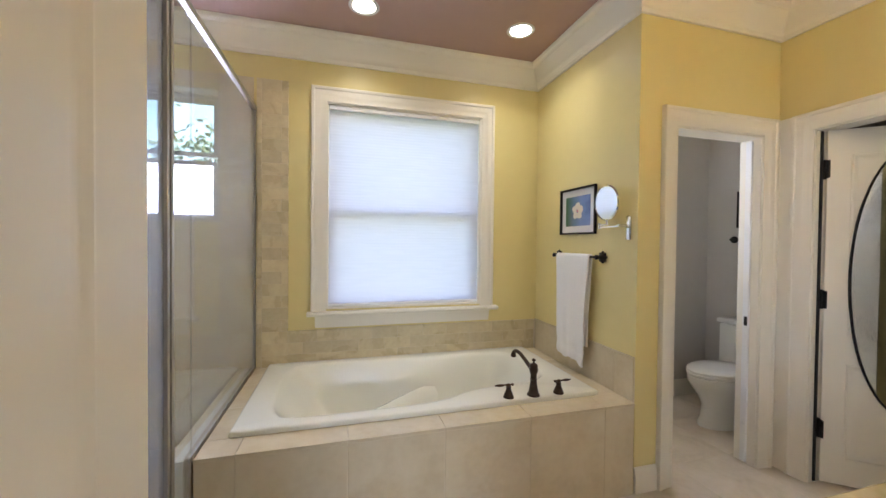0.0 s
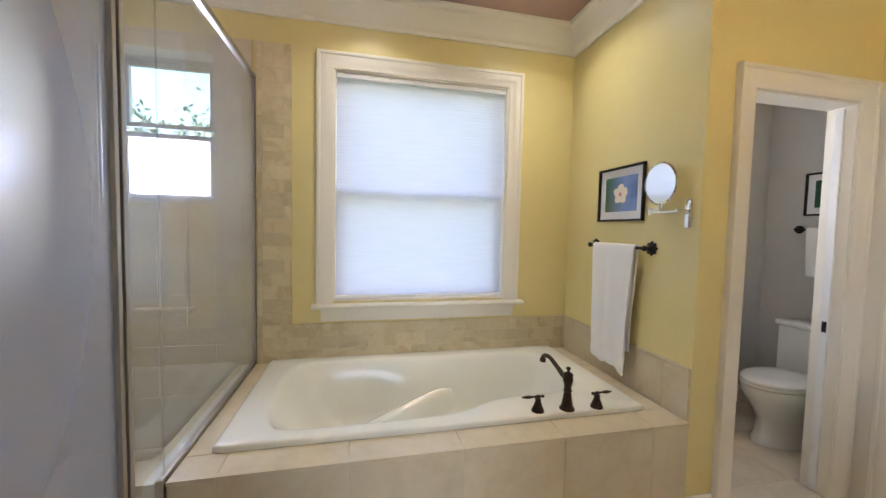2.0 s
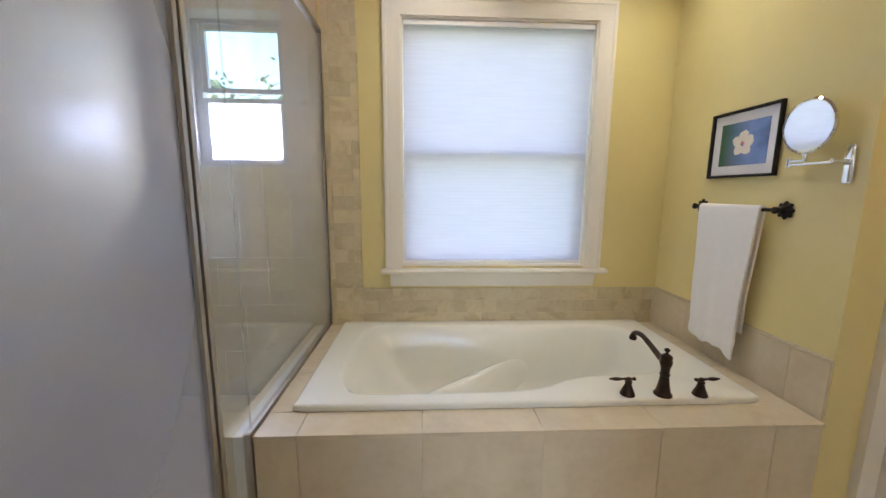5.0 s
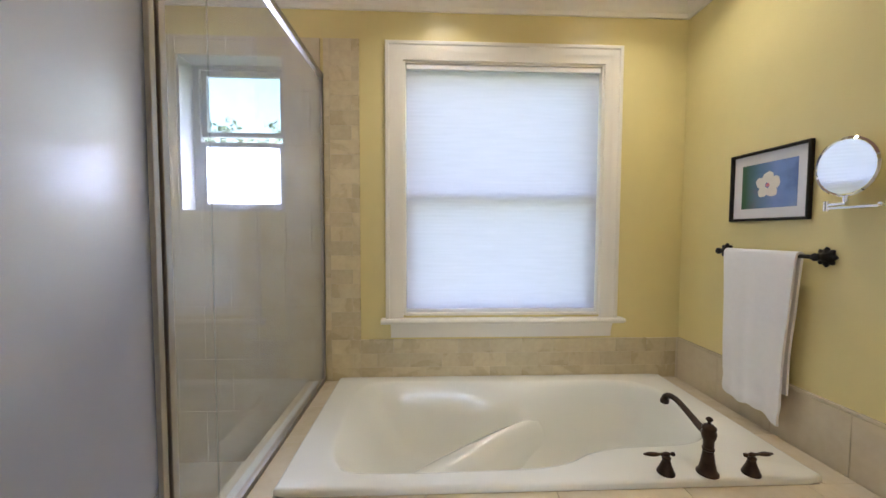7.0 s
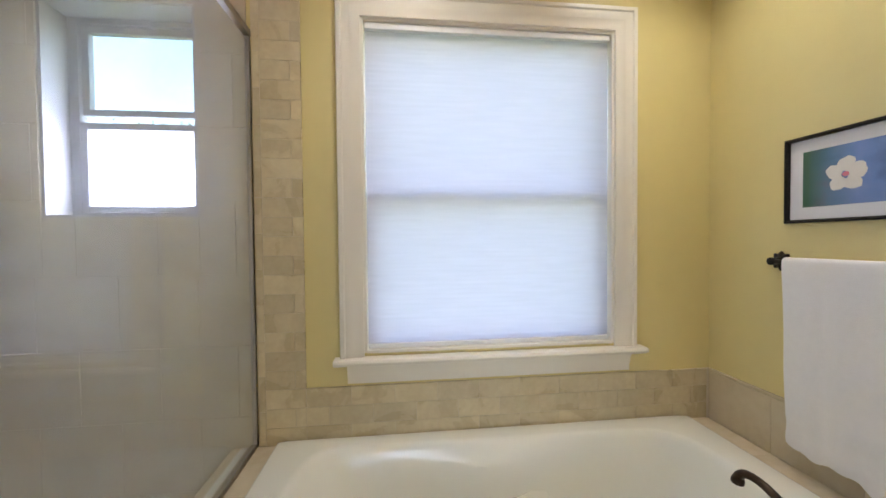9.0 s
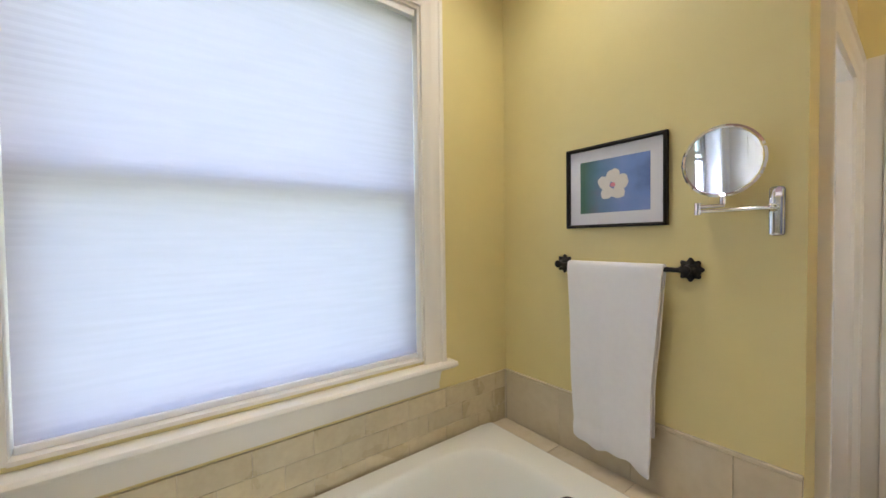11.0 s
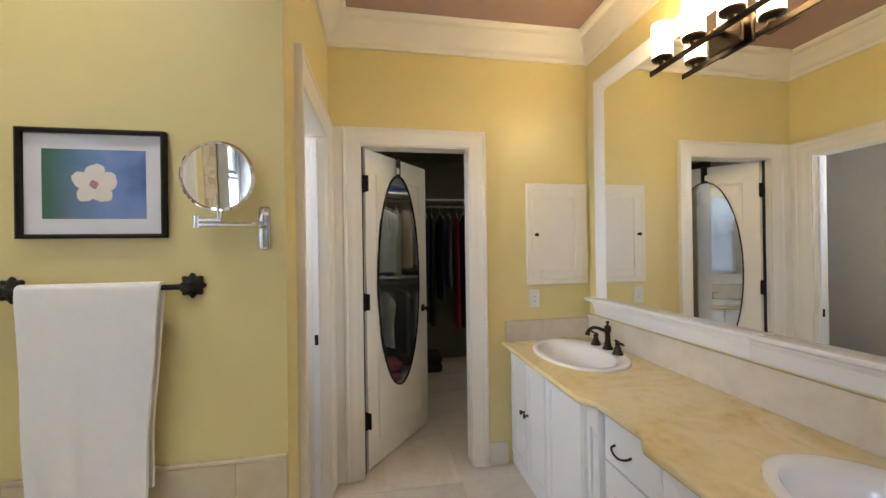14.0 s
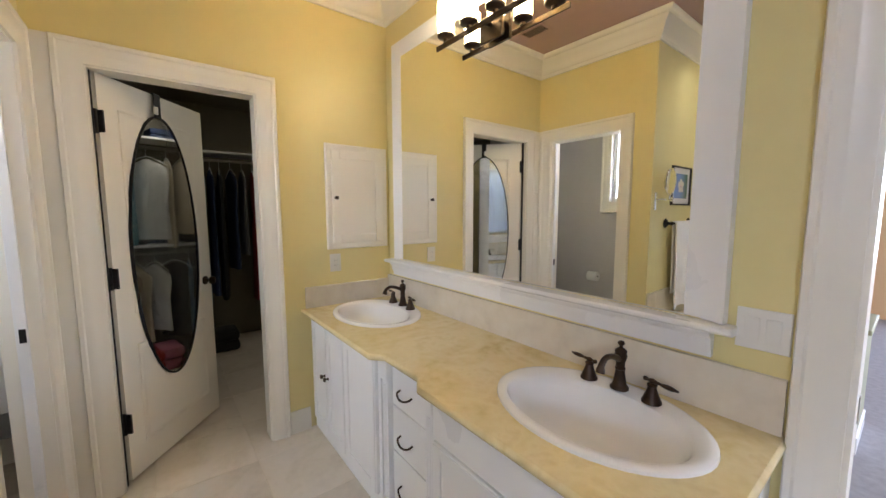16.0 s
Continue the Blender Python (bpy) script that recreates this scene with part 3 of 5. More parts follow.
# ---- tub ----
def tile_run(parent, name, mat, cells, t, gap=0.0016, place=None, label="", bevel=True):
    """Tiles as separate pieces: cells are (a0, a1, b0, b1); equal sizes share a mesh. place maps (a, b, out) to the room."""
    cache = {}
    for a0, a1, b0, b1 in cells:
        w, h = round(a1 - a0 - gap, 4), round(b1 - b0 - gap, 4)
        if w < 0.008 or h < 0.008:
            continue
        o, ax, bx = place(a0 + gap / 2, b0 + gap / 2, 0), place(1, 0, 0), place(0, 1, 0)
        key = (w, h)
        if key not in cache:
            bm = bmesh.new()
            q = min(0.6 * gap, w / 5)
            zero = Vector(place(0, 0, 0))
            A, B, C = Vector(ax) - zero, Vector(bx) - zero, Vector(place(0, 0, 1)) - zero
            lo = [bm.verts.new(A * x + B * y) for x, y in ((0, 0), (w, 0), (w, h), (0, h))]
            mi = [bm.verts.new(A * x + B * y + C * (t - q)) for x, y in ((0, 0), (w, 0), (w, h), (0, h))]
            hi = [bm.verts.new(A * x + B * y + C * t) for x, y in ((q, q), (w - q, q), (w - q, h - q), (q, h - q))]
            join(bm, [lo, mi, hi], 4)
            bm.faces.new(hi)
            bmesh.ops.recalc_face_normals(bm, faces=bm.faces)
            me = bpy.data.meshes.new(name)
            bm.to_mesh(me)
            bm.free()
            me.materials.append(mat)
            cache[key] = me
        ob = new(name, cache[key])
        ob.location = o
        ob.parent = parent


def brick_cells(a0, a1, b0, b1, w, h, shift=0.5):
    out, r, b = [], 0, b0
    while b < b1 - 0.004:
        bt = min(b + h, b1)
        a = a0 - (w * shift if r % 2 else 0)
        while a < a1 - 0.004:
            l, rr = max(a, a0), min(a + w, a1)
            if rr - l > 0.012:
                out.append((l, rr, b, bt))
            a += w
        b, r = bt, r + 1
    return out


surround = thing("tub_surround", "tub deck and apron faced in cream stone tiles", "tub surround")
TZ = 0.508      # top of the deck
FY = 6.320
part("deck_core", boxes((X_GLASS + 0.010, X_TUB - 0.020, FY - 0.0075, FY + 0.02, 0, TZ - 0.003), (X_GLASS + 0.010, 1.325, FY + 0.02, Y_WIN - 0.012, 0, TZ - 0.003), (3.198, X_TUB - 0.020, FY + 0.02, Y_WIN - 0.012, 0, TZ - 0.003), (1.325, 3.198, FY + 0.02, 6.450, 0, TZ - 0.016)), M_GROUT, surround)

tub = thing("bathtub", "white drop-in soaking tub with a sculpted basin", "bathtub", (0, 0, 0.019))
inner = [(1.36, 6.50), (1.42, 6.425), (1.60, 6.405), (1.90, 6.405), (2.15, 6.41), (2.30, 6.44), (2.42, 6.50), (2.56, 6.535), (2.75, 6.545), (2.90, 6.57), (3.02, 6.65), (3.07, 6.80), (3.07, 7.05), (3.02, 7.17), (2.90, 7.235), (2.60, 7.245), (2.30, 7.245), (2.00, 7.25), (1.70, 7.255), (1.45, 7.25), (1.37, 7.19), (1.335, 7.05), (1.33, 6.80), (1.335, 6.60)]
KX, KY, OXT, OYT = 0.945, 0.94, 1.318, 6.447       # the tub's rim: 1.89 by 0.94 m
inner = [(OXT + (x - 1.205) * KX, OYT + (y - 6.335) * KY) for x, y in inner]
loop = [Vector((q.x, q.y)) for q in curve([(x, y, 0) for x, y in inner] + [(*inner[0], 0)], 4)[:-1]]
cen = Vector((OXT + 0.945, OYT + 0.470))
n = len(loop)
foot = Vector((2.31, 6.91))


def outer_at(p, grow=0.0):
    d = p - cen
    s = min(abs((0.945 + grow) / d.x) if d.x else 9e9, abs((0.470 + grow) / d.y) if d.y else 9e9)
    return cen + d * s


bm = bmesh.new()
levels = [([outer_at(p) for p in loop], 0.490), ([outer_at(p) for p in loop], 0.506), ([outer_at(p, -0.004) for p in loop], 0.513), ([outer_at(p, -0.012) for p in loop], 0.516)]
for s, z in ((0.0, 0.516), (0.012, 0.514), (0.024, 0.506), (0.036, 0.488), (0.06, 0.43), (0.10, 0.32), (0.15, 0.21), (0.21, 0.145), (0.30, 0.12), (0.6, 0.115)):
    ring = []
    for p in loop:
        d = foot - p
        L = d.length
        lean = 1.0 + 1.5 * max(0.0, (1.83 - p.x)) if s > 0.04 else 1.0    # the head end slopes
        ring.append(p + d / L * min(L * 0.9, s * lean))
    levels.append((ring, z))
rings = [[bm.verts.new((q.x, q.y, z)) for q in ring] for ring, z in levels]
join(bm, rings, n)
bm.faces.new(rings[-1])
part("tub_shell", bm, M_ACRYLIC, tub, "glossy white tub shell", True)
arm = bmesh.new()
pa = curve([(1.50, 6.66, 0.16), (1.72, 6.88, 0.22), (2.03, 7.07, 0.272), (2.31, 7.19, 0.325), (2.60, 7.275, 0.345)], 6)
rings = []
for k, p in enumerate(pa):
    t = k / (len(pa) - 1)
    wdt = 0.055 * (1 - 0.8 * t)
    side = Vector((-0.55, 0.83, 0))
    rings.append([arm.verts.new(p + side * a * wdt + Vector((0, 0, b))) for a, b in ((-5.0, -0.24), (-2.6, -0.07), (-1.0, -0.012), (0.0, 0.0), (1.0, -0.012), (2.4, -0.07), (4.6, -0.24))])
join(arm, rings, 7, closed=False)
part("arm_rest", arm, M_ACRYLIC, tub, "moulded arm rest ledge", True)
for jx, jy, jz in ((1.95, 6.58, 0.27), (2.26, 6.60, 0.27)):
    j = lathe([(0.017, 0.0), (0.017, 0.004), (0.012, 0.007), (0.006, 0.004), (0.0, 0.004)], 14)
    j.transform(Matrix.Translation((jx, jy, jz)) @ pose(0, 0, 0, -80))
    part("jet", j, M_CHROME, tub, "small chrome jet", True)


def swept_handle(parent, at, rz):
    """A bell-shaped valve under a lever with a leaf-shaped blade and a small round tail."""
    b = lathe([(0.029, 0.0), (0.029, 0.005), (0.0265, 0.009), (0.024, 0.016), (0.018, 0.030), (0.0135, 0.044), (0.012, 0.050), (0.0145, 0.053), (0.0145, 0.058), (0.010, 0.062), (0.0, 0.064)], 24, at=at)
    part("valve_base", b, M_BRONZE, parent, smooth=True)
    m = pose(*at, 0, 0, rz)
    stations = [(-0.030, 0.002), (-0.028, 0.0062), (-0.023, 0.0078), (-0.018, 0.006), (-0.014, 0.0038), (-0.008, 0.0065), (0.0, 0.0085), (0.009, 0.0065), (0.015, 0.0042), (0.019, 0.0055), (0.024, 0.0048), (0.034, 0.0088), (0.046, 0.0108), (0.058, 0.0104), (0.068, 0.0078), (0.074, 0.0050), (0.078, 0.0052), (0.081, 0.002)]
    b = tube([(x, 0, 0) for x, r in stations], [r for x, r in stations], 12)
    for v in b.verts:
        if v.co.x > 0.022:
            v.co.z *= 0.62
    b.transform(m @ Matrix.Translation((0, 0, 0.068)))
    part("lever", b, M_BRONZE, parent, smooth=True)


def faucet(name, label, at, rz, spout_pts, levers, post_h, scale=1.0):
    f = thing(name, label, "faucet")
    x, y, z = at
    s, h = scale, post_h
    post = [(0.035 * s, 0.0), (0.035 * s, 0.006), (0.030 * s, 0.011), (0.027 * s, 0.10 * h), (0.022 * s, 0.24 * h), (0.0175 * s, 0.42 * h), (0.0165 * s, 0.47 * h), (0.0195 * s, 0.485 * h), (0.0195 * s, 0.515 * h), (0.0165 * s, 0.53 * h), (0.0175 * s, 0.66 * h), (0.0225 * s, 0.74 * h), (0.0245 * s, 0.81 * h), (0.021 * s, 0.88 * h), (0.023 * s, 0.91 * h), (0.022 * s, 0.94 * h), (0.013 * s, 0.985 * h), (0.006, h), (0.005, h + 0.007), (0.0105, h + 0.012), (0.0115, h + 0.017), (0.007, h + 0.022), (0.0, h + 0.025)]
    part("faucet_post", lathe(post, 24, at=at), M_BRONZE, f, smooth=True)
    m = pose(x, y, z, 0, 0, rz)
    c = curve([m @ Vector(p) for p in spout_pts], 6)
    k = len(c)
    flare = [1.32, 1.30, 1.34, 1.22, 1.05]
    part("spout", tube(c, [0.0125 * s * (flare[k - 1 - i] if i > k - 6 else 1.15 - 0.28 * math.sin(3.1 * i / k)) for i in range(k)], 16), M_BRONZE, f, smooth=True)
    for dx, dy, a in levers:
        swept_handle(f, (x + dx, y + dy, z), a)
    return f


# spout leans over the basin
faucet("tub_faucet", "oil-rubbed bronze tub faucet with two lever valves on the rim", (2.810, 6.480, 0.5355), 0,
       [(0.0, 0.004, 0.140), (0.0, 0.045, 0.146), (0.0, 0.105, 0.166), (-0.004, 0.160, 0.186), (-0.008, 0.200, 0.187), (-0.010, 0.222, 0.172), (-0.010, 0.228, 0.148)],
       [(-0.146, 0.006, 178), (0.152, -0.008, 3)], 0.178)

# ---- towel bar, towel, picture, magnifying mirror ----
bar = thing("towel_bar", "black iron towel bar with flower-shaped rosettes", "towel bar")
for yy in (7.062, 6.597):
    r = bmesh.new()
    rings = []
    for rad, z, scallop in ((0.026, 0.0005, 0.12), (0.034, 0.003, 0.13), (0.035, 0.008, 0.13), (0.030, 0.014, 0.12), (0.019, 0.017, 0.1), (0.017, 0.021, 0.0), (0.012, 0.028, 0.0), (0.0115, 0.042, 0.0), (0.0150, 0.047, 0.0), (0.0150, 0.056, 0.0), (0.009, 0.061, 0.0)):
        rings.append([r.verts.new((rad * (1 + scallop * math.cos(8 * a)) * math.cos(a), rad * (1 + scallop * math.cos(8 * a)) * math.sin(a), z)) for a in [2 * math.pi * q / 64 for q in range(64)]])
    join(r, rings, 64)
    r.faces.new(rings[-1])
    r.transform(Matrix.Translation((X_TUB, yy, 1.289)) @ pose(0, 0, 0, 0, -90))
    part("rosette", r, M_BLACK, bar, smooth=True)
part("bar", tube([(X_TUB - 0.048, 7.062, 1.289), (X_TUB - 0.048, 6.597, 1.289)], 0.008, 12), M_BLACK, bar, smooth=True)

towel = thing("bath_towel", "white terry towel folded over the black towel bar", "towel")


def hanging_cloth(y0, y1, x_bar, z_bar, front, back, thick, skew=0.004, seedv=3, lift=0.016):
    """Cloth over a bar: front drop, fold, back drop, with soft folds."""
    bm = bmesh.new()
    prof = [(-lift, -front + 0.0)]
    for i in range(1, 32):
        prof.append((-lift - 0.004, -front + front * i / 32))
    for k in range(7):
        a = math.pi - math.pi * k / 6
        prof.append((lift * math.cos(a) * 1.1, 0.002 + lift * math.sin(a)))
    for i in range(1, 14):
        prof.append((lift, -back * i / 14))
    cols = 26
    rings = []
    for c in range(cols + 1):
        u = c / cols
        ring = []
        for px, pz in prof:
            d = min(1.0, max(0.0, -pz / front))
            wob = 0.010 * d * noise.noise(Vector((u * 3.2 + seedv, pz * 1.6, 0))) + 0.006 * d * math.sin(u * 9 + 2 * pz)
            y = y0 + (y1 - y0) * u
            mid = (y0 + y1) / 2
            y = mid + (y - mid) * (1 - 0.27 * d + 0.08 * d * d) + 0.010 * d + 0.012 * d * noise.noise(Vector((pz * 4, seedv, u)))
            z = z_bar + pz - (skew * u + 0.012 * math.sin(u * 7) + 0.004 * math.sin(u * 23)) * d ** 3
            px += (0.003 if 0.86 < d < 0.91 else 0.0) * (1 if px < 0 else 0)
            x = x_bar + px + (-abs(wob) if px < 0 else abs(wob) * 0.3)
            ring.append(bm.verts.new((x, y, z)))
        rings.append(ring)
    join(bm, rings, len(prof), closed=False)
    bmesh.ops.recalc_face_normals(bm, faces=bm.faces)
    bmesh.ops.solidify(bm, geom=bm.faces[:], thickness=thick)
    return bm


part("towel_cloth", hanging_cloth(7.010, 6.658, X_TUB - 0.048, 1.289, 0.672, 0.60, 0.010, 0.038), M_TOWEL, towel, smooth=True)


def picture(name, label, place, a0, a1, b0, b1, mat_art, border=0.012, matw=0.045):
    p = thing(name, label, "picture")
    prof = [(-border, 0.004), (-border, 0.018), (-border * 0.5, 0.022), (0.0, 0.020), (0.0, 0.002)]
    part("frame", mould(place, rect(a0, a1, b0, b1), prof, True), M_BLACK, p, "slim black frame")
    def sheet(q, v, t=0.002):
        bm = bmesh.new()
        vs = [bm.verts.new(place(a, b, w)) for w in (v, v + t) for a, b in ((a0 + q, b0 + q), (a1 - q, b0 + q), (a1 - q, b1 - q), (a0 + q, b1 - q))]
        for f in ((0, 1, 2, 3), (4, 5, 6, 7), (0, 1, 5, 4), (1, 2, 6, 5), (2, 3, 7, 6), (3, 0, 4, 7)):
            bm.faces.new([vs[i] for i in f])
        return bm
    part("mount", sheet(border, 0.004), M_PAPER, p, "white mount board")
    part("print", sheet(border + matw, 0.0062, 0.001), mat_art, p)
    return p


M_PAPER = textured("mount_board", [(0.74, 0.74, 0.76), (0.78, 0.78, 0.80)], 8, (0.12, 0.18), 0.02, 200)
M_ART = textured("blue_green_print", [(0.10, 0.16, 0.36), (0.16, 0.26, 0.55), (0.22, 0.30, 0.58), (0.36, 0.20, 0.46)], 5, (0.16, 0.22), 0.0, detail=3, fine=0.08)
an = M_ART.node_tree
a_pos, a_sep, a_map, a_mix = an.nodes.new("ShaderNodeNewGeometry"), an.nodes.new("ShaderNodeSeparateXYZ"), an.nodes.new("ShaderNodeMapRange"), an.nodes.new("ShaderNodeMix")
a_mix.data_type = "RGBA"
an.links.new(a_pos.outputs["Position"], a_sep.inputs[0])
an.links.new(a_sep.outputs["Y"], a_map.inputs[0])
a_map.inputs[1].default_value, a_map.inputs[2].default_value = 6.82, 6.97
an.links.new(a_map.outputs[0], a_mix.inputs[0])
b_art = an.nodes["Principled BSDF"]
an.links.new(b_art.inputs["Base Color"].links[0].from_socket, a_mix.inputs[6])
a_mix.inputs[7].default_value = (0.045, 0.13, 0.075, 1)
an.links.new(a_mix.outputs[2], b_art.inputs["Base Color"])
M_PETAL = textured("petal_print", [(0.74, 0.70, 0.62), (0.80, 0.76, 0.68)], 30, (0.12, 0.2), 0.0)
M_HEART = material("pink_centre_print", (0.62, 0.18, 0.22), 0.3)
pic = picture("framed_print", "black-framed print of a white flower on blue and green", on_x(X_TUB, -1), 6.663, 7.044, 1.435, 1.752, M_ART)
fl = bmesh.new()
for k in range(5):
    a = 2 * math.pi * k / 5 + 0.35
    cy, cz = 6.853 + 0.032 * math.cos(a), 1.594 + 0.031 * math.sin(a)
    r1 = []
    for i in range(18):
        t = 2 * math.pi * i / 18
        rr = 0.0255 * (1 + 0.13 * math.cos(t - a) + 0.10 * math.sin(3 * t + k) + 0.05 * math.sin(7 * t + 2 * k))
        r1.append(fl.verts.new((X_TUB - 0.0079 - 0.0001 * k, cy + rr * math.cos(t), cz + rr * math.sin(t))))
    fl.faces.new(r1)
part("flower_print", fl, M_PETAL, pic, "pale petals of the printed flower")
fl = bmesh.new()
fl.faces.new([fl.verts.new((X_TUB - 0.0086, 6.853 + 0.010 * math.cos(2 * math.pi * i / 12), 1.594 + 0.008 * math.sin(2 * math.pi * i / 12))) for i in range(12)])
part("flower_heart_print", fl, M_HEART, pic, "pink centre of the printed flower")

mm = thing("magnifying_mirror", "round chrome magnifying mirror on a folding wall arm", "mirror")
part("wall_plate", boxes((X_TUB - 0.012, X_TUB - 0.0005, 6.372, 6.406, 1.395, 1.530), bevel=0.008), M_CHROME, mm, smooth=True)
part("arm", tube([(X_TUB - 0.012, 6.389, 1.475), (X_TUB - 0.035, 6.389, 1.475), (X_TUB - 0.075, 6.389, 1.475)], 0.007, 10), M_CHROME, mm, smooth=True)
part("arm", tube([(X_TUB - 0.075, 6.389, 1.470), (X_TUB - 0.060, 6.560, 1.470)], 0.006, 10), M_CHROME, mm, smooth=True)
part("arm", tube([(X_TUB - 0.060, 6.560, 1.484), (X_TUB - 0.066, 6.490, 1.484)], 0.006, 10), M_CHROME, mm, smooth=True)
part("pivot", lathe([(0.0, 1.460), (0.010, 1.460), (0.010, 1.496), (0.0, 1.496)], 12, at=(X_TUB - 0.060, 6.560, 0)), M_CHROME, mm, smooth=True)
part("yoke", tube([(X_TUB - 0.062, 6.498, 1.480), (X_TUB - 0.062, 6.498, 1.509)], 0.008, 10), M_CHROME, mm, smooth=True)
head = lathe([(0.0, -0.010), (0.092, -0.010), (0.102, -0.004), (0.104, 0.004), (0.098, 0.009), (0.094, 0.006)], 40, cap=False)
mflip = look((X_TUB - 0.062, 6.500, 1.612), (1.29, 6.54, 1.53))
head.transform(mflip @ pose(0, 0, 0, 180))
part("mirror_rim", head, M_CHROME, mm, smooth=True)
gl = bmesh.new()
lathe([(0.0, 0.0055), (0.0945, 0.0055)], 40, bm=gl, cap=False)
gl.transform(mflip @ pose(0, 0, 0, 180))
part("mirror_glass", gl, M_MIRROR, mm, "round mirror glass")

# ---- shower ----
shower = thing("shower_enclosure", "framed glass shower enclosure with clear hazy panels and nickel posts", "shower enclosure")
GT, GX = 2.240, X_GLASS


def pane_x(name, y0, y1, z0, z1, parent, mat):
    p = part(name, boxes((GX - 0.003, GX + 0.003, y0, y1, z0, z1)), mat, parent, "thick shower glass")
    p.visible_shadow = False
    return p


pane_x("glass_panel", 6.322, 7.398, TZ + 0.010, GT - 0.02, shower, M_SHOWER_GLASS)
pane_x("glass_panel", 6.139, 6.322, 0.10, GT - 0.02, shower, M_SHOWER_GLASS)
pane_x("glass_door", 5.455, 6.087, 0.115, GT - 0.02, shower, M_DOOR_GLASS)
for y0, y1 in ((6.087, 6.105), (6.118, 6.139)):
    part("post", boxes((GX - 0.014, GX + 0.014, y0, y1, 0.10, GT), bevel=0.002), M_NICKEL, shower, "brushed nickel post")
part("seal", boxes((GX - 0.006, GX + 0.006, 6.106, 6.117, 0.11, GT - 0.01)), M_SEAL, shower, "dark door seal")
part("post", boxes((GX - 0.012, GX + 0.012, 5.290, 5.315, 0.10, GT), bevel=0.002), M_NICKEL, shower, "brushed nickel hinge post")
part("wall_channel", boxes((GX - 0.010, GX + 0.010, 7.392, 7.4085, TZ + 0.001, GT), bevel=0.002), M_NICKEL, shower)
part("top_rail", boxes((GX - 0.014, GX + 0.014, 5.290, 7.4085, GT, GT + 0.028), bevel=0.004), M_NICKEL, shower, "nickel top rail")
part("deck_channel", boxes((GX - 0.018, GX + 0.0085, 6.305, 7.392, TZ + 0.0005, TZ + 0.016), bevel=0.003), M_NICKEL, shower)
part("deck_channel", boxes((GX - 0.018, GX + 0.0085, 6.296, 6.3045, 0.10, TZ + 0.016), bevel=0.003), M_NICKEL, shower)
part("sill_strip", boxes((GX - 0.056, GX - 0.0185, 6.300, 7.392, 0.10, TZ + 0.004), bevel=0.004), M_CERAMIC, shower, "white glossy sill strip inside the glass")
part("shower_curb", boxes((GX - 0.06, GX + 0.05, Y_SHOWER, FY - 0.012, 0, 0.095), bevel=0.006), M_BIG, kind="structure")
part("shower_half_wall", boxes((GX - 0.09, GX - 0.002, FY - 0.011, Y_WIN - 0.012, 0, TZ - 0.001)), M_BIG, kind="structure")
part("shower_pan", boxes((X_SHOWER, GX - 0.06, Y_SHOWER, Y_WIN, 0, 0.03)), M_BIG, kind="structure")

# ---- vanity ----
VY, CZ = Y_MIR, 0.785
VXE = X_CLOSET - 0.0015
FRONT = [(VXE, 5.252), (3.475, 5.252), (3.425, 5.205), (3.165, 5.205), (3.095, 5.252), (2.295, 5.252), (2.265, 5.222), (2.265, VY + 0.002)]
counter = thing("vanity_counter", "cream marble countertop with a breakfront edge over the white vanity", "countertop")
SINKS = ((4.036, 4.930), (2.657, 4.916))
SA, SB = 0.322, 0.238
outline = [(VXE, VY + 0.002)] + FRONT
bm = bmesh.new()


def slab_with_holes(bm, outline, holes, z):
    ov = [bm.verts.new((x, y, z)) for x, y in outline]
    es = [bm.edges.new((ov[i], ov[(i + 1) % len(ov)])) for i in range(len(ov))]
    hv = []
    for cx, cy in holes:
        h = [bm.verts.new((cx + (SA - 0.02) * math.cos(2 * math.pi * k / 32), cy + (SB - 0.02) * math.sin(2 * math.pi * k / 32), z)) for k in range(32)]
        es += [bm.edges.new((h[i], h[(i + 1) % 32])) for i in range(32)]
        hv.append(h)
    bmesh.ops.triangle_fill(bm, edges=es, use_beauty=True)
    return ov, hv


top, th = slab_with_holes(bm, outline, SINKS, CZ)
bot, bh = slab_with_holes(bm, outline, SINKS, CZ - 0.028)


n = len(outline)
join(bm, [top, bot], n)
for a, b in zip(th, bh):
    join(bm, [a, b], 32)
part("counter_slab", bm, M_COUNTER, counter, "polished cream marble slab")


def plan_mould(pts, prof):
    """Sweeps (out, height) along plan points, out to the right of the way."""
    cs = []
    for i, p in enumerate(pts):
        n2 = Vector((0, 0))
        dirs = [(Vector(b) - Vector(a)).normalized() for a, b in ((pts[max(i - 1, 0)], pts[max(i, 1)]), (pts[min(i, len(pts) - 2)], pts[min(i + 1, len(pts) - 1)]))]
        m = sum((Vector((d.y, -d.x)) for d in dirs), Vector((0, 0))).normalized()
        n2 = m / max(0.5, m.dot(Vector((dirs[0].y, -dirs[0].x))))
        cs.append((p[0], p[1], n2.x, n2.y))
    return mould(lambda a, b, v: (a, b, v), cs, prof)


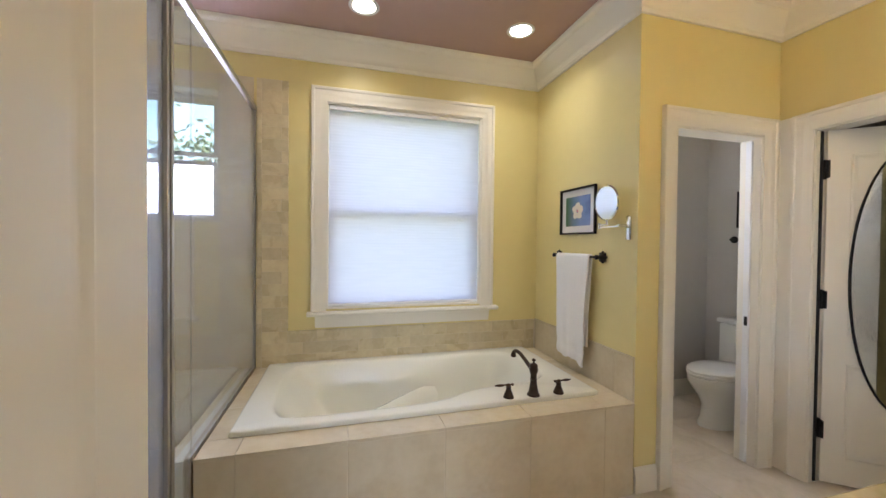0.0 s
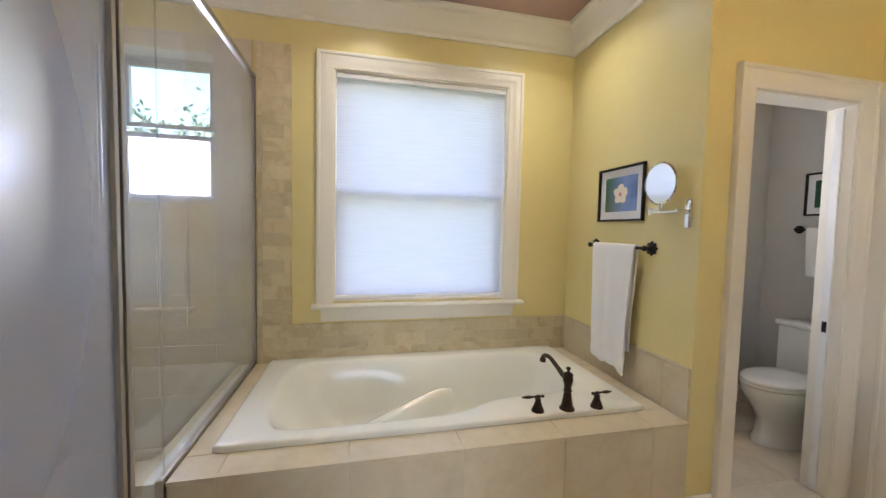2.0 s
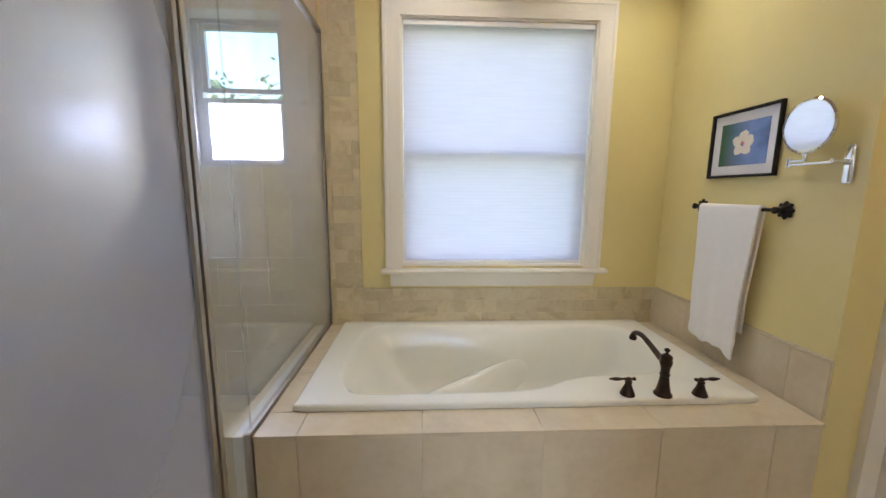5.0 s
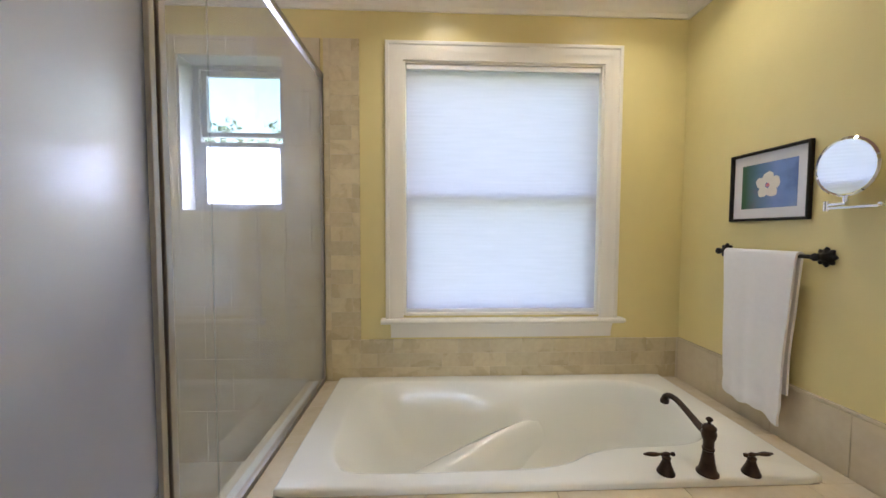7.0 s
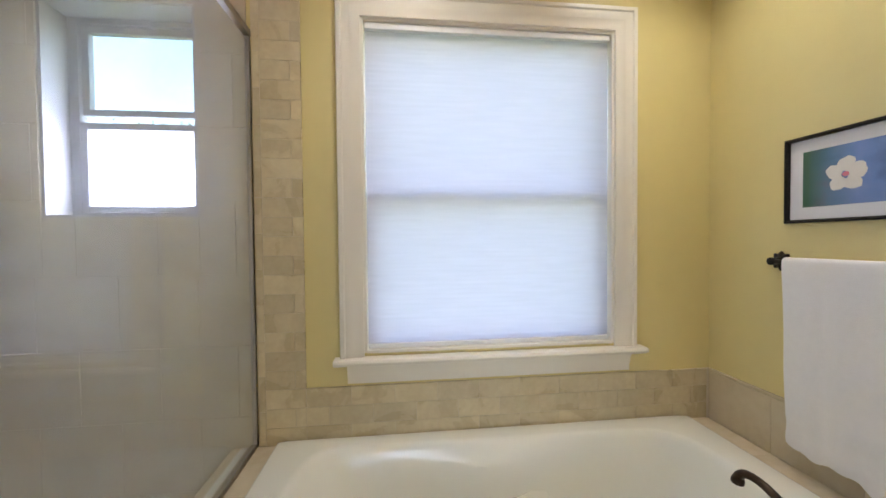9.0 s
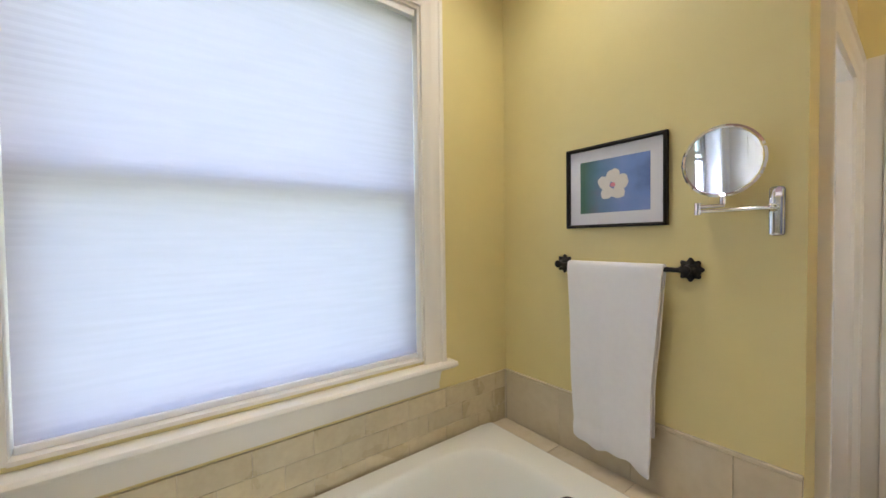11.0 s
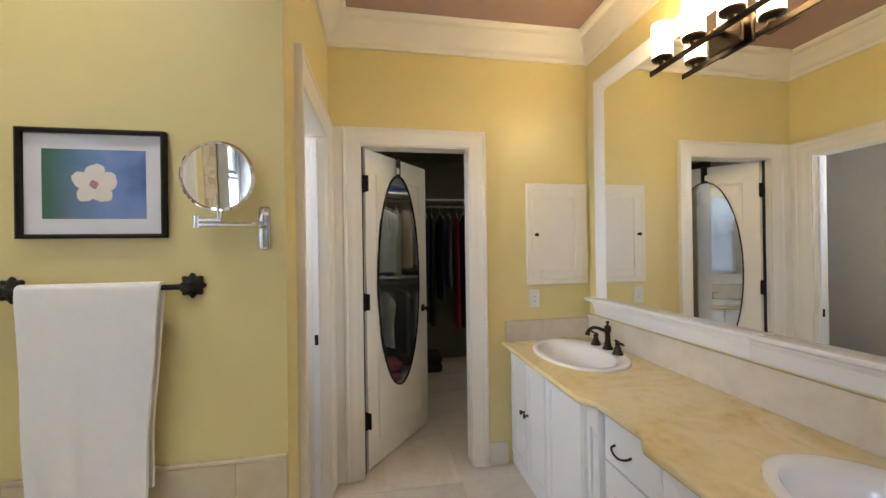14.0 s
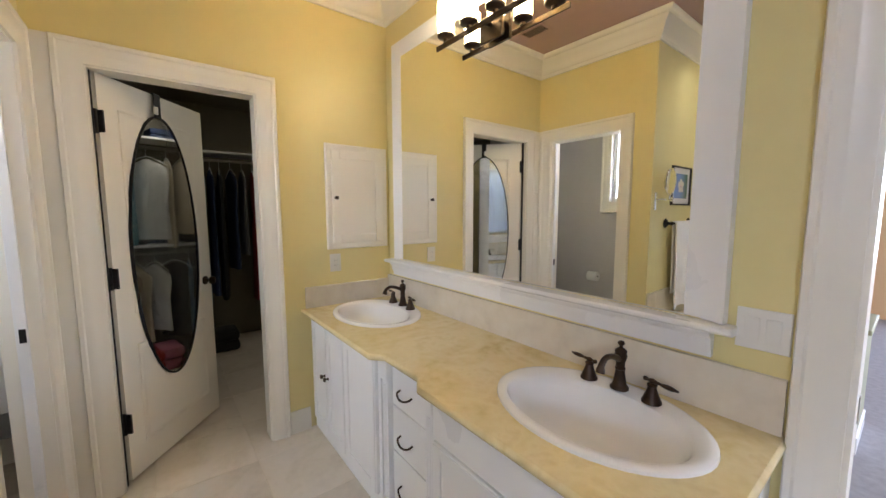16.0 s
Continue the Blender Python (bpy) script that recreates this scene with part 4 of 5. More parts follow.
part("counter_nosing", plan_mould(FRONT, [(0.0, CZ - 0.0005), (0.004, CZ - 0.002), (0.009, CZ - 0.008), (0.010, CZ - 0.015), (0.006, CZ - 0.024), (0.0, CZ - 0.0275)]), M_COUNTER, counter, "rounded marble edge", True)
splash = thing("backsplash", "low marble backsplash along the wall behind the vanity", "backsplash")
part("splash_back", boxes((2.268, VXE, VY, VY + 0.018, CZ + 0.001, 0.942), bevel=0.002), M_SPLASH, splash)
part("splash_side", boxes((X_CLOSET - 0.018, X_CLOSET - 0.0005, VY + 0.0185, 5.235, CZ + 0.001, 0.918), bevel=0.002), M_SPLASH, splash)


def sink(at):
    s = thing("sink", "white oval drop-in ceramic sink set in the marble counter", "sink", (at[0], at[1], CZ), group="sinks in the vanity counter")
    prof = [(1.0, 0.0), (0.995, 0.008), (0.97, 0.0125), (0.93, 0.013), (0.87, 0.009), (0.84, 0.0), (0.80, -0.03), (0.73, -0.075), (0.60, -0.115), (0.40, -0.135), (0.15, -0.142), (0.07, -0.143)]
    bm = bmesh.new()
    seg = 48
    rings = []
    for i, (k, z) in enumerate(prof):
        off = 0.0 if k > 0.92 else 0.022 * min(1, (0.92 - k) / 0.08)
        sb = SB * (1 if k > 0.92 else 0.93)
        rings.append([bm.verts.new((SA * k * math.cos(2 * math.pi * j / seg), off + sb * k * math.sin(2 * math.pi * j / seg), z)) for j in range(seg)])
    join(bm, rings, seg)
    bm.faces.new(rings[-1])
    part("basin", bm, M_CERAMIC, s, smooth=True)
    part("drain", lathe([(0.0, -0.136), (0.020, -0.136), (0.022, -0.141)], 20, at=(0, 0.022, 0)), M_BRONZE, s, "dark drain", True)
    return s


for sx, sy in SINKS:
    sink((sx, sy))
    faucet("sink_faucet", "oil-rubbed bronze widespread faucet with two levers behind the oval sink", (4.047 if sx > 3 else 2.661, 4.738, CZ + 0.012), 0,
           [(0.0, 0.0, 0.100), (0.0, 0.028, 0.112), (0.0, 0.062, 0.125), (0.0, 0.096, 0.128), (0.0, 0.120, 0.112), (0.0, 0.128, 0.088)],
           [(-0.107, 0.012, 168), (0.104, 0.010, -10)], 0.140, 0.84)["group"] = "sink faucets"

CB = CZ - 0.029


def knob(parent, x, y, z, r=0.014):
    k = lathe([(0.009, 0.0), (0.009, 0.003), (0.005, 0.006), (0.005, 0.014), (r * 0.8, 0.018), (r, 0.023), (r * 0.85, 0.028), (0.0, 0.031)], 16)
    k.transform(Matrix.Translation((x, y, z)) @ pose(0, 0, 0, -90))
    part("knob", k, M_BRONZE, parent, "small bronze knob", True)


def pull(parent, x, y, z):
    pts = curve([(x - 0.045, y, z + 0.004), (x - 0.043, y + 0.018, z - 0.002), (x - 0.022, y + 0.026, z - 0.011), (x, y + 0.028, z - 0.014), (x + 0.022, y + 0.026, z - 0.011), (x + 0.043, y + 0.018, z - 0.002), (x + 0.045, y, z + 0.004)], 4)
    b = tube(pts, 0.0042, 8)
    part("pull", b, M_BRONZE, parent, "curved bronze bail pull", True)


def rails(parent, place, a0, a1, b0, b1, w, mat, t=0.006):
    """Two stiles and two rails with an eased inner edge, as parts."""
    for name, p, q, r, s in (("stile", a0, a0 + w, b0, b1), ("stile", a1 - w, a1, b0, b1), ("rail", a0 + w, a1 - w, b0, b0 + w), ("rail", a0 + w, a1 - w, b1 - w, b1)):
        bm = bmesh.new()
        lo = [bm.verts.new(place(x, y, 0.0)) for x, y in ((p, r), (q, r), (q, s), (p, s))]
        k = 0.0015
        hi = [bm.verts.new(place(x, y, t)) for x, y in ((p + k, r + k), (q - k, r + k), (q - k, s - k), (p + k, s - k))]
        join(bm, [lo, hi], 4)
        bm.faces.new(hi)
        bm.faces.new(lo)
        part(name, bm, mat, parent)


def front_panel(parent, name, x0, x1, z0, z1, y, style="shaker"):
    bm = boxes((x0, x1, y, y + 0.018, z0, z1), bevel=0.002)
    f = part(name, bm, M_WHITE, parent)
    if x1 - x0 > 0.2 and z1 - z0 > 0.3:
        rails(f, on_y(y + 0.018, 1), x0 + 0.006, x1 - 0.006, z0 + 0.006, z1 - 0.006, 0.045, M_WHITE)
    return f


van = thing("vanity_cabinet", "white painted sink cabinet with two doors and bronze knobs", "vanity cabinet", group="vanity cabinets")
part("carcass", boxes((3.49, VXE, 5.194 - 0.018, 5.194, 0.0, CB), (3.49, 3.49 + 0.016, VY + 0.001, 5.194 - 0.018, 0.0, CB), (VXE - 0.016, VXE, VY + 0.001, 5.194 - 0.018, 0.0, CB), (3.49 + 0.016, VXE - 0.016, VY + 0.001, 5.194 - 0.018, 0.08, 0.10)), M_WHITE, van)
for x0, x1, kx in ((4.115, 4.355, 4.135), (3.862, 4.107, 4.085), (3.515, 3.854, None)):
    f = front_panel(van, "cabinet_door", x0, x1, 0.09, 0.745, 5.194)
    if kx:
        knob(f, kx, 5.217, 0.436)


def pilaster(parent, x, y):
    b = boxes((x - 0.026, x + 0.026, y - 0.03, y + 0.014, 0.0, 0.10), (x - 0.022, x + 0.022, y - 0.03, y + 0.008, 0.10, 0.66), (x - 0.027, x + 0.027, y - 0.03, y + 0.015, 0.66, CB), bevel=0.003)
    for k in (-0.010, 0.0, 0.010):
        tube([(x + k, y + 0.008, 0.13), (x + k, y + 0.008, 0.64)], 0.0035, 8, b)
    part("pilaster", b, M_WHITE, parent, "fluted corner pilaster")


bank = thing("drawer_bank", "white recessed bank of three drawers with curved bronze pulls", "drawer bank", group="vanity cabinets")
part("carcass", boxes((3.1, 3.488, 5.152 - 0.018, 5.152, 0.0, CB), (3.1, 3.1 + 0.016, VY + 0.001, 5.152 - 0.018, 0.0, CB), (3.488 - 0.016, 3.488, VY + 0.001, 5.152 - 0.018, 0.0, CB), (3.1 + 0.016, 3.488 - 0.016, VY + 0.001, 5.152 - 0.018, 0.08, 0.10)), M_WHITE, bank)
pilaster(bank, 3.458, 5.184)
pilaster(bank, 3.128, 5.184)
for z0, z1 in ((0.560, 0.745), (0.350, 0.550), (0.100, 0.340)):
    f = front_panel(bank, "drawer_front", 3.158, 3.428, z0, z1, 5.152)
    pull(f, 3.318, 5.170, (z0 + z1) / 2 - 0.015)
van2 = thing("vanity_cabinet", "white painted sink cabinet with plain false drawer front and doors", "vanity cabinet", group="vanity cabinets")
part("carcass", boxes((2.285, 3.098, 5.194 - 0.018, 5.194, 0.0, CB), (2.285, 2.285 + 0.016, VY + 0.001, 5.194 - 0.018, 0.0, CB), (3.098 - 0.016, 3.098, VY + 0.001, 5.194 - 0.018, 0.0, CB), (2.285 + 0.016, 3.098 - 0.016, VY + 0.001, 5.194 - 0.018, 0.08, 0.10)), M_WHITE, van2)
part("false_front", boxes((2.310, 3.075, 5.194, 5.212, 0.595, 0.745), bevel=0.003), M_WHITE, van2)
for x0, x1, kx in ((2.697, 3.075, 2.733), (2.310, 2.689, 2.653)):
    f = front_panel(van2, "cabinet_door", x0, x1, 0.09, 0.585, 5.194)
    knob(f, kx, 5.217, 0.475)

# ---- wall mirror ----
mir = thing("wall_mirror", "wide wall mirror in a white moulded frame with a ledge", "mirror")
GX0, GX1, GZ0, GZ1 = 2.510, 4.186, 1.070, 2.369
MF = [(-0.004, 0.010), (-0.004, 0.0175), (0.006, 0.020), (0.016, 0.022), (0.060, 0.024), (0.070, 0.032), (0.080, 0.034), (0.082, 0.0005)]
part("mirror_frame", mould(on_y(VY, 1), [(GX0, GZ0, -1.25, -0.1), (GX0, GZ1, -1.25, 1), (GX1, GZ1, 1, 1), (GX1, GZ0, 1, -0.1)], MF), M_WHITE, mir, smooth=True)
part("mirror_glass", boxes((GX0 - 0.003, GX1 + 0.003, VY + 0.0005, VY + 0.016, GZ0 - 0.004, GZ1 + 0.003)), M_MIRROR, mir, "silvered mirror glass")


def ledge(x0, x1, z, prof, bm=None):
    return sweep_x(x0, x1, VY, z, [(-v, w) for v, w in prof], bm)


part("ledge", ledge(2.381, 4.350, 1.060, [(0.0, 0.0), (0.062, 0.0), (0.068, -0.006), (0.068, -0.014), (0.062, -0.020), (0.052, -0.024), (0.0, -0.024)]), M_WHITE, mir, "rounded ledge", True)
part("ledge_apron", ledge(2.437, 4.305, 1.0355, [(0.0, 0.0), (0.046, 0.0), (0.044, -0.010), (0.032, -0.022), (0.030, -0.045), (0.020, -0.060), (0.018, -0.082), (0.0, -0.082)]), M_WHITE, mir, "stepped moulding under the ledge", True)

# ---- vanity light ----
lt = thing("vanity_light", "dark bronze four-light vanity bar with amber glass cylinder shades", "wall light")
LY, LZ = 4.738, 2.216
part("backplate", boxes((3.275, 3.415, VY + 0.034, VY + 0.05, LZ - 0.055, LZ + 0.055), (3.305, 3.385, VY + 0.006, VY + 0.034, LZ - 0.03, LZ + 0.03), bevel=0.004), M_BRONZE, lt)
part("stem", tube([(3.345, VY + 0.05, LZ + 0.01), (3.345, LY, LZ + 0.01)], 0.010, 12), M_BRONZE, lt, smooth=True)
part("light_bar", boxes((3.014, 3.676, LY - 0.005, LY + 0.005, LZ - 0.014, LZ + 0.010), bevel=0.002), M_BRONZE, lt)
for k in range(4):
    lx = 3.345 + (k - 1.5) * 0.170
    part("cup", lathe([(0.0, 0.0), (0.014, 0.0), (0.014, 0.012), (0.038, 0.018), (0.044, 0.026), (0.044, 0.032), (0.0, 0.032)], 24, at=(lx, LY, LZ + 0.010)), M_BRONZE, lt, smooth=True)
    g = lathe([(0.0, 0.0), (0.040, 0.0), (0.042, 0.004), (0.042, 0.150), (0.038, 0.150), (0.037, 0.008), (0.0, 0.008)], 28, at=(lx, LY, LZ + 0.0425), cap=False)
    part("lamp_shade", g, M_LAMP, lt, "lit amber glass cylinder", True)

# ---- medicine cabinet, outlets, switches ----
mc = thing("medicine_cabinet", "cream recessed wall cabinet with a panelled door and small knob", "wall cabinet")
part("cabinet_frame", mould(on_x(X_CLOSET, -1), rect(4.689, 5.050, 1.181, 1.781), [(0.0, 0.0), (0.0, 0.014), (0.028, 0.018), (0.034, 0.012), (0.034, 0.0)], True), M_TRIM, mc)
part("cabinet_door", boxes((X_CLOSET - 0.016, X_CLOSET - 0.0005, 4.6895, 5.0495, 1.1815, 1.7805)), M_TRIM, mc)
rails(mc, on_x(X_CLOSET - 0.016, -1), 4.692, 5.047, 1.186, 1.776, 0.052, M_TRIM)
k = lathe([(0.009, 0.0), (0.005, 0.004), (0.005, 0.012), (0.012, 0.017), (0.012, 0.023), (0.0, 0.028)], 16)
k.transform(Matrix.Translation((X_CLOSET - 0.022, 5.025, 1.476)) @ pose(0, 0, 0, 0, -90))
part("knob", k, M_BRONZE, mc, "small bronze knob", True)


def outlet(name, label, place, a, b, gangs=1, kinds=("outlet",)):
    o = thing(name, label, "outlet" if "outlet" in name else "light switch")
    w = 0.072 + 0.046 * (gangs - 1)

    def slab(p0, p1, q0, q1, v0, v1):
        bm = bmesh.new()
        vs = [bm.verts.new(place(x, y, v)) for v in (v0, v1) for x, y in ((p0, q0), (p1, q0), (p1, q1), (p0, q1))]
        for f in ((0, 1, 2, 3), (4, 5, 6, 7), (0, 1, 5, 4), (1, 2, 6, 5), (2, 3, 7, 6), (3, 0, 4, 7)):
            bm.faces.new([vs[i] for i in f])
        bmesh.ops.bevel(bm, geom=bm.edges[:], offset=min(0.0015, (v1 - v0) / 3), segments=1, affect="EDGES")
        return bm
    part("plate", slab(a - w / 2, a + w / 2, b - 0.057, b + 0.057, 0.0005, 0.006), M_PLATE, o)
    for g in range(gangs):
        c = a - 0.023 * (gangs - 1) + 0.046 * g
        part("receptacle" if kinds[g] == "outlet" else "rocker", slab(c - 0.016, c + 0.016, b - 0.033, b + 0.033, 0.006, 0.0085), M_PLATE, o)
        if kinds[g] == "outlet":
            for dz in (-0.018, 0.014):
                for da in (-0.006, 0.006):
                    part("slot", slab(c + da - 0.001, c + da + 0.001, b + dz - 0.004, b + dz + 0.005, 0.0085, 0.0089), M_DARK, o)
    return o


outlet("wall_outlet", "white duplex outlet below the wall cabinet", on_x(X_CLOSET, -1), 5.034, 1.058)
outlet("switch_plate", "white double switch plate beside the mirror", on_y(VY, 1), 2.327, 1.062, 2, ("rocker", "rocker"))

# ---- ceiling fittings ----
for cx, cy in CANS:
    d = thing("downlight", "recessed round ceiling downlight with white trim, switched on", "ceiling light", (cx, cy, CEIL), group="ceiling downlights")
    part("trim_ring", lathe([(0.068, -0.0005), (0.090, -0.0005), (0.092, -0.003), (0.088, -0.006), (0.070, -0.0045)], 36, cap=False), M_WHITE, d, smooth=True)
    part("lens", lathe([(0.0, -0.0035), (0.069, -0.0035), (0.069, -0.0005), (0.0, -0.0005)], 36), M_CAN, d, "glowing lens")
vent = thing("ceiling_vent", "small rectangular ceiling register", "ceiling vent", (4.05, 5.80, CEIL))
part("vent_frame", boxes((-0.11, 0.11, -0.065, -0.050, -0.006, -0.0005), (-0.11, 0.11, 0.050, 0.065, -0.006, -0.0005), (-0.11, -0.095, -0.05, 0.05, -0.006, -0.0005), (0.095, 0.11, -0.05, 0.05, -0.006, -0.0005)), M_CEIL, vent)
for k in range(9):
    b = boxes((-0.095, 0.095, -0.0045, 0.0045, -0.001, 0.0))
    b.transform(Matrix.Translation((0, -0.04 + 0.01 * k, -0.004)) @ pose(0, 0, 0, 35))
    part("slat", b, M_CEIL, vent)
part("vent_back", boxes((-0.095, 0.095, -0.05, 0.05, -0.0012, -0.0006)), M_DARK, vent)

# ---- water closet ----
toilet = thing("toilet", "white two-piece toilet with closed lid", "toilet", (5.075, 6.810, 0), rz=180)


def egg(a, b, cx, k, seg=36):
    """An elongated oval: rounder at the front (+x)."""
    out = []
    for i in range(seg):
        t = 2 * math.pi * i / seg
        c, s = math.cos(t), math.sin(t)
        out.append((cx + a * c, b * s * (1 - k * c)))
    return out


def loft(levels, seg=36, cap=True):
    bm = bmesh.new()
    rings = [[bm.verts.new((x, y, z)) for x, y in egg(a, b, cx, k, seg)] for a, b, cx, k, z in levels]
    join(bm, rings, seg)
    if cap:
        bm.faces.new(rings[0])
        bm.faces.new(rings[-1])
    return bm


part("bowl", loft([(0.235, 0.115, 0.43, 0.0, 0.0), (0.235, 0.115, 0.43, 0.0, 0.03), (0.215, 0.105, 0.43, 0.0, 0.06), (0.200, 0.105, 0.43, 0.0, 0.16), (0.215, 0.125, 0.45, 0.05, 0.23), (0.245, 0.160, 0.475, 0.1, 0.30), (0.262, 0.178, 0.485, 0.12, 0.345), (0.265, 0.180, 0.485, 0.12, 0.385), (0.24, 0.155, 0.485, 0.12, 0.39)]), M_CERAMIC, toilet, smooth=True)
part("seat", loft([(0.262, 0.182, 0.487, 0.12, 0.392), (0.268, 0.186, 0.487, 0.12, 0.397), (0.268, 0.186, 0.487, 0.12, 0.408), (0.262, 0.180, 0.487, 0.12, 0.412)]), M_CERAMIC, toilet, smooth=True)
part("lid", loft([(0.260, 0.180, 0.487, 0.12, 0.4135), (0.266, 0.185, 0.487, 0.12, 0.418), (0.264, 0.184, 0.487, 0.12, 0.428), (0.235, 0.16, 0.487, 0.12, 0.436), (0.12, 0.08, 0.487, 0.12, 0.439)]), M_CERAMIC, toilet, smooth=True)
tk = boxes((0.015, 0.215, -0.225, 0.225, 0.36, 0.725), bevel=0.02)
part("tank", tk, M_CERAMIC, toilet, smooth=True)
part("tank_lid", boxes((0.005, 0.228, -0.237, 0.237, 0.726, 0.762), bevel=0.010), M_CERAMIC, toilet, smooth=True)
part("flush_lever", tube([(0.222, 0.17, 0.655), (0.236, 0.17, 0.655), (0.238, 0.11, 0.650)], 0.006, 8), M_CHROME, toilet, "chrome flush lever", True)
part("tank_shelf", boxes((0.02, 0.22, -0.11, 0.11, 0.30, 0.36), bevel=0.015), M_CERAMIC, toilet, smooth=True)

wpic = picture("framed_print", "black-framed blue print on the grey water closet wall", on_x(WCX1, -1), 6.71, 7.058, 1.522, 1.832, M_ART)
ring = thing("towel_bar", "black towel bar on the grey water closet wall", "towel bar")
for yy in (7.085, 6.655):
    r = lathe([(0.0, 0.0), (0.030, 0.0), (0.030, 0.008), (0.014, 0.016), (0.011, 0.045), (0.0, 0.048)], 18, cap=False)
    r.transform(Matrix.Translation((WCX1, yy, 1.42)) @ pose(0, 0, 0, 0, -90))
    part("rosette", r, M_BLACK, ring, smooth=True)
part("bar", tube([(WCX1 - 0.04, 7.085, 1.42), (WCX1 - 0.04, 6.655, 1.42)], 0.007, 10), M_BLACK, ring, smooth=True)
htw = thing("guest_towel", "small white towel over the bar in the water closet", "towel")
part("towel_cloth", hanging_cloth(7.01, 6.74, WCX1 - 0.04, 1.42, 0.33, 0.30, 0.007, 0.0, 8, 0.013), M_TOWEL, htw, smooth=True)
tp = thing("toilet_paper_holder", "bronze paper holder with a white roll on the grey wall", "toilet paper holder", (4.33, WCY1, 0.65))
r = lathe([(0.018, -0.055), (0.052, -0.055), (0.052, 0.055), (0.018, 0.055)], 28, cap=False)
r.transform(Matrix.Translation((0, -0.062, 0)) @ pose(0, 0, 0, 0, 90))
part("paper_roll", r, M_TOWEL, tp, "white paper roll", True)
part("holder_arm", tube([(0.075, 0, 0.0), (0.075, -0.062, 0.0), (-0.06, -0.062, 0.0)], 0.006, 10), M_BRONZE, tp, smooth=True)
part("rosette", lathe([(0.0, 0.0), (0.024, 0.0), (0.020, 0.008), (0.0, 0.010)], 18), M_BRONZE, tp, smooth=True).matrix_basis = pose(0.075, 0, 0, 90)

# ---- closet ----
KX0, KX1, KY0, KY1 = X_CLOSET + 0.115, 6.75, 4.15, 7.45
# dark olive tone puts the closet's lack of light into the wall colour
M_CLOSET = textured("shade_dark_closet_paint", [(0.17, 0.155, 0.11), (0.20, 0.18, 0.13)], 1.3, (0.5, 0.6), 0.12, 90)
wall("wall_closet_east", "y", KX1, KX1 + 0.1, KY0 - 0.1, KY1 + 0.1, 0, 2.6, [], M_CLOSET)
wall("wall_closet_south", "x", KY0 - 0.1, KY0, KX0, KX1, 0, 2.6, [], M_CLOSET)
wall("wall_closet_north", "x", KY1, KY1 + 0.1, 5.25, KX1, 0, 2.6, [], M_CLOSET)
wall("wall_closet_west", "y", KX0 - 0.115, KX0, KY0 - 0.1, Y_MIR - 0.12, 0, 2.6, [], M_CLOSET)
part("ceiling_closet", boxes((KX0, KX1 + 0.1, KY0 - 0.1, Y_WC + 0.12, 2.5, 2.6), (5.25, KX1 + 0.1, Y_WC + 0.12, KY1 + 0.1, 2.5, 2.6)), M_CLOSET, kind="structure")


def closet_rail(name, label, p0, p1, z):
    r = thing(name, label, "closet shelf")
    d = (Vector(p1) - Vector(p0)).normalized()
    nrm = Vector((-d.y, d.x))
    part("rod", tube([(*p0, z), (*p1, z)], 0.014, 12), M_NICKEL, r, smooth=True)
    a, b = Vector(p0) - nrm * 0.24, Vector(p1) + nrm * 0.14
    part("shelf_board", boxes((min(a.x, b.x), max(a.x, b.x), min(a.y, b.y), max(a.y, b.y), z + 0.06, z + 0.078), bevel=0.002), M_WHITE, r)
    return r


CLOTH = {}
for nm, c in {"cream": (0.66, 0.58, 0.44), "white": (0.80, 0.80, 0.80), "teal": (0.10, 0.26, 0.30), "navy": (0.03, 0.05, 0.12), "red": (0.35, 0.03, 0.03), "black": (0.02, 0.02, 0.02), "green": (0.05, 0.16, 0.08), "denim": (0.16, 0.26, 0.40), "tan": (0.36, 0.26, 0.16), "orange": (0.42, 0.14, 0.04), "grey": (0.18, 0.18, 0.19), "pink": (0.42, 0.14, 0.20)}.items():
    CLOTH[nm] = textured(nm + "_cloth", [tuple(v * 0.8 for v in c), c], 12, (0.8, 0.95), 0.4, 300)


def garment(colour, at, rz, length, width=0.42, thick=0.05):
    g = thing("hanging_shirt", "%s garment on a hanger from the closet rod" % colour, "clothing", at, group="clothes on the closet rods", rz=rz)
    bm = bmesh.new()
    rows = [(0.0, 0.10, 0.5), (-0.04, 0.55, 0.8), (-0.09, 0.98, 1.0), (-0.16, 1.0, 1.0), (-length * 0.5, 0.80, 1.1), (-length, 0.86, 1.3)]
    seg = 20
    rings = []
    for z, w, t in rows:
        ring_ = []
        for i in range(seg):
            a = 2 * math.pi * i / seg
            f = 1 + 0.28 * math.sin(5 * a + at[0] * 9 + at[1] * 7) * (-z / length)
            ring_.append(bm.verts.new((math.cos(a) * width / 2 * w, math.sin(a) * thick / 2 * t * f, -0.10 + z)))
        rings.append(ring_)
    join(bm, rings, seg)
    bm.faces.new(rings[0])
    part("cloth_body", bm, CLOTH[colour], g, smooth=True)
    hk = curve([(-0.19, 0, -0.155), (0, 0, -0.075), (0.19, 0, -0.155)], 3)
    h = tube(hk, 0.004, 6)
    tube(curve([(0, 0, -0.075), (0, 0, -0.03), (0.012, 0, -0.006), (0.0, 0, 0.016), (-0.012, 0, 0.012)], 3), 0.002, 6, h)
    part("hanger", h, M_WHITE, g, "thin hanger")


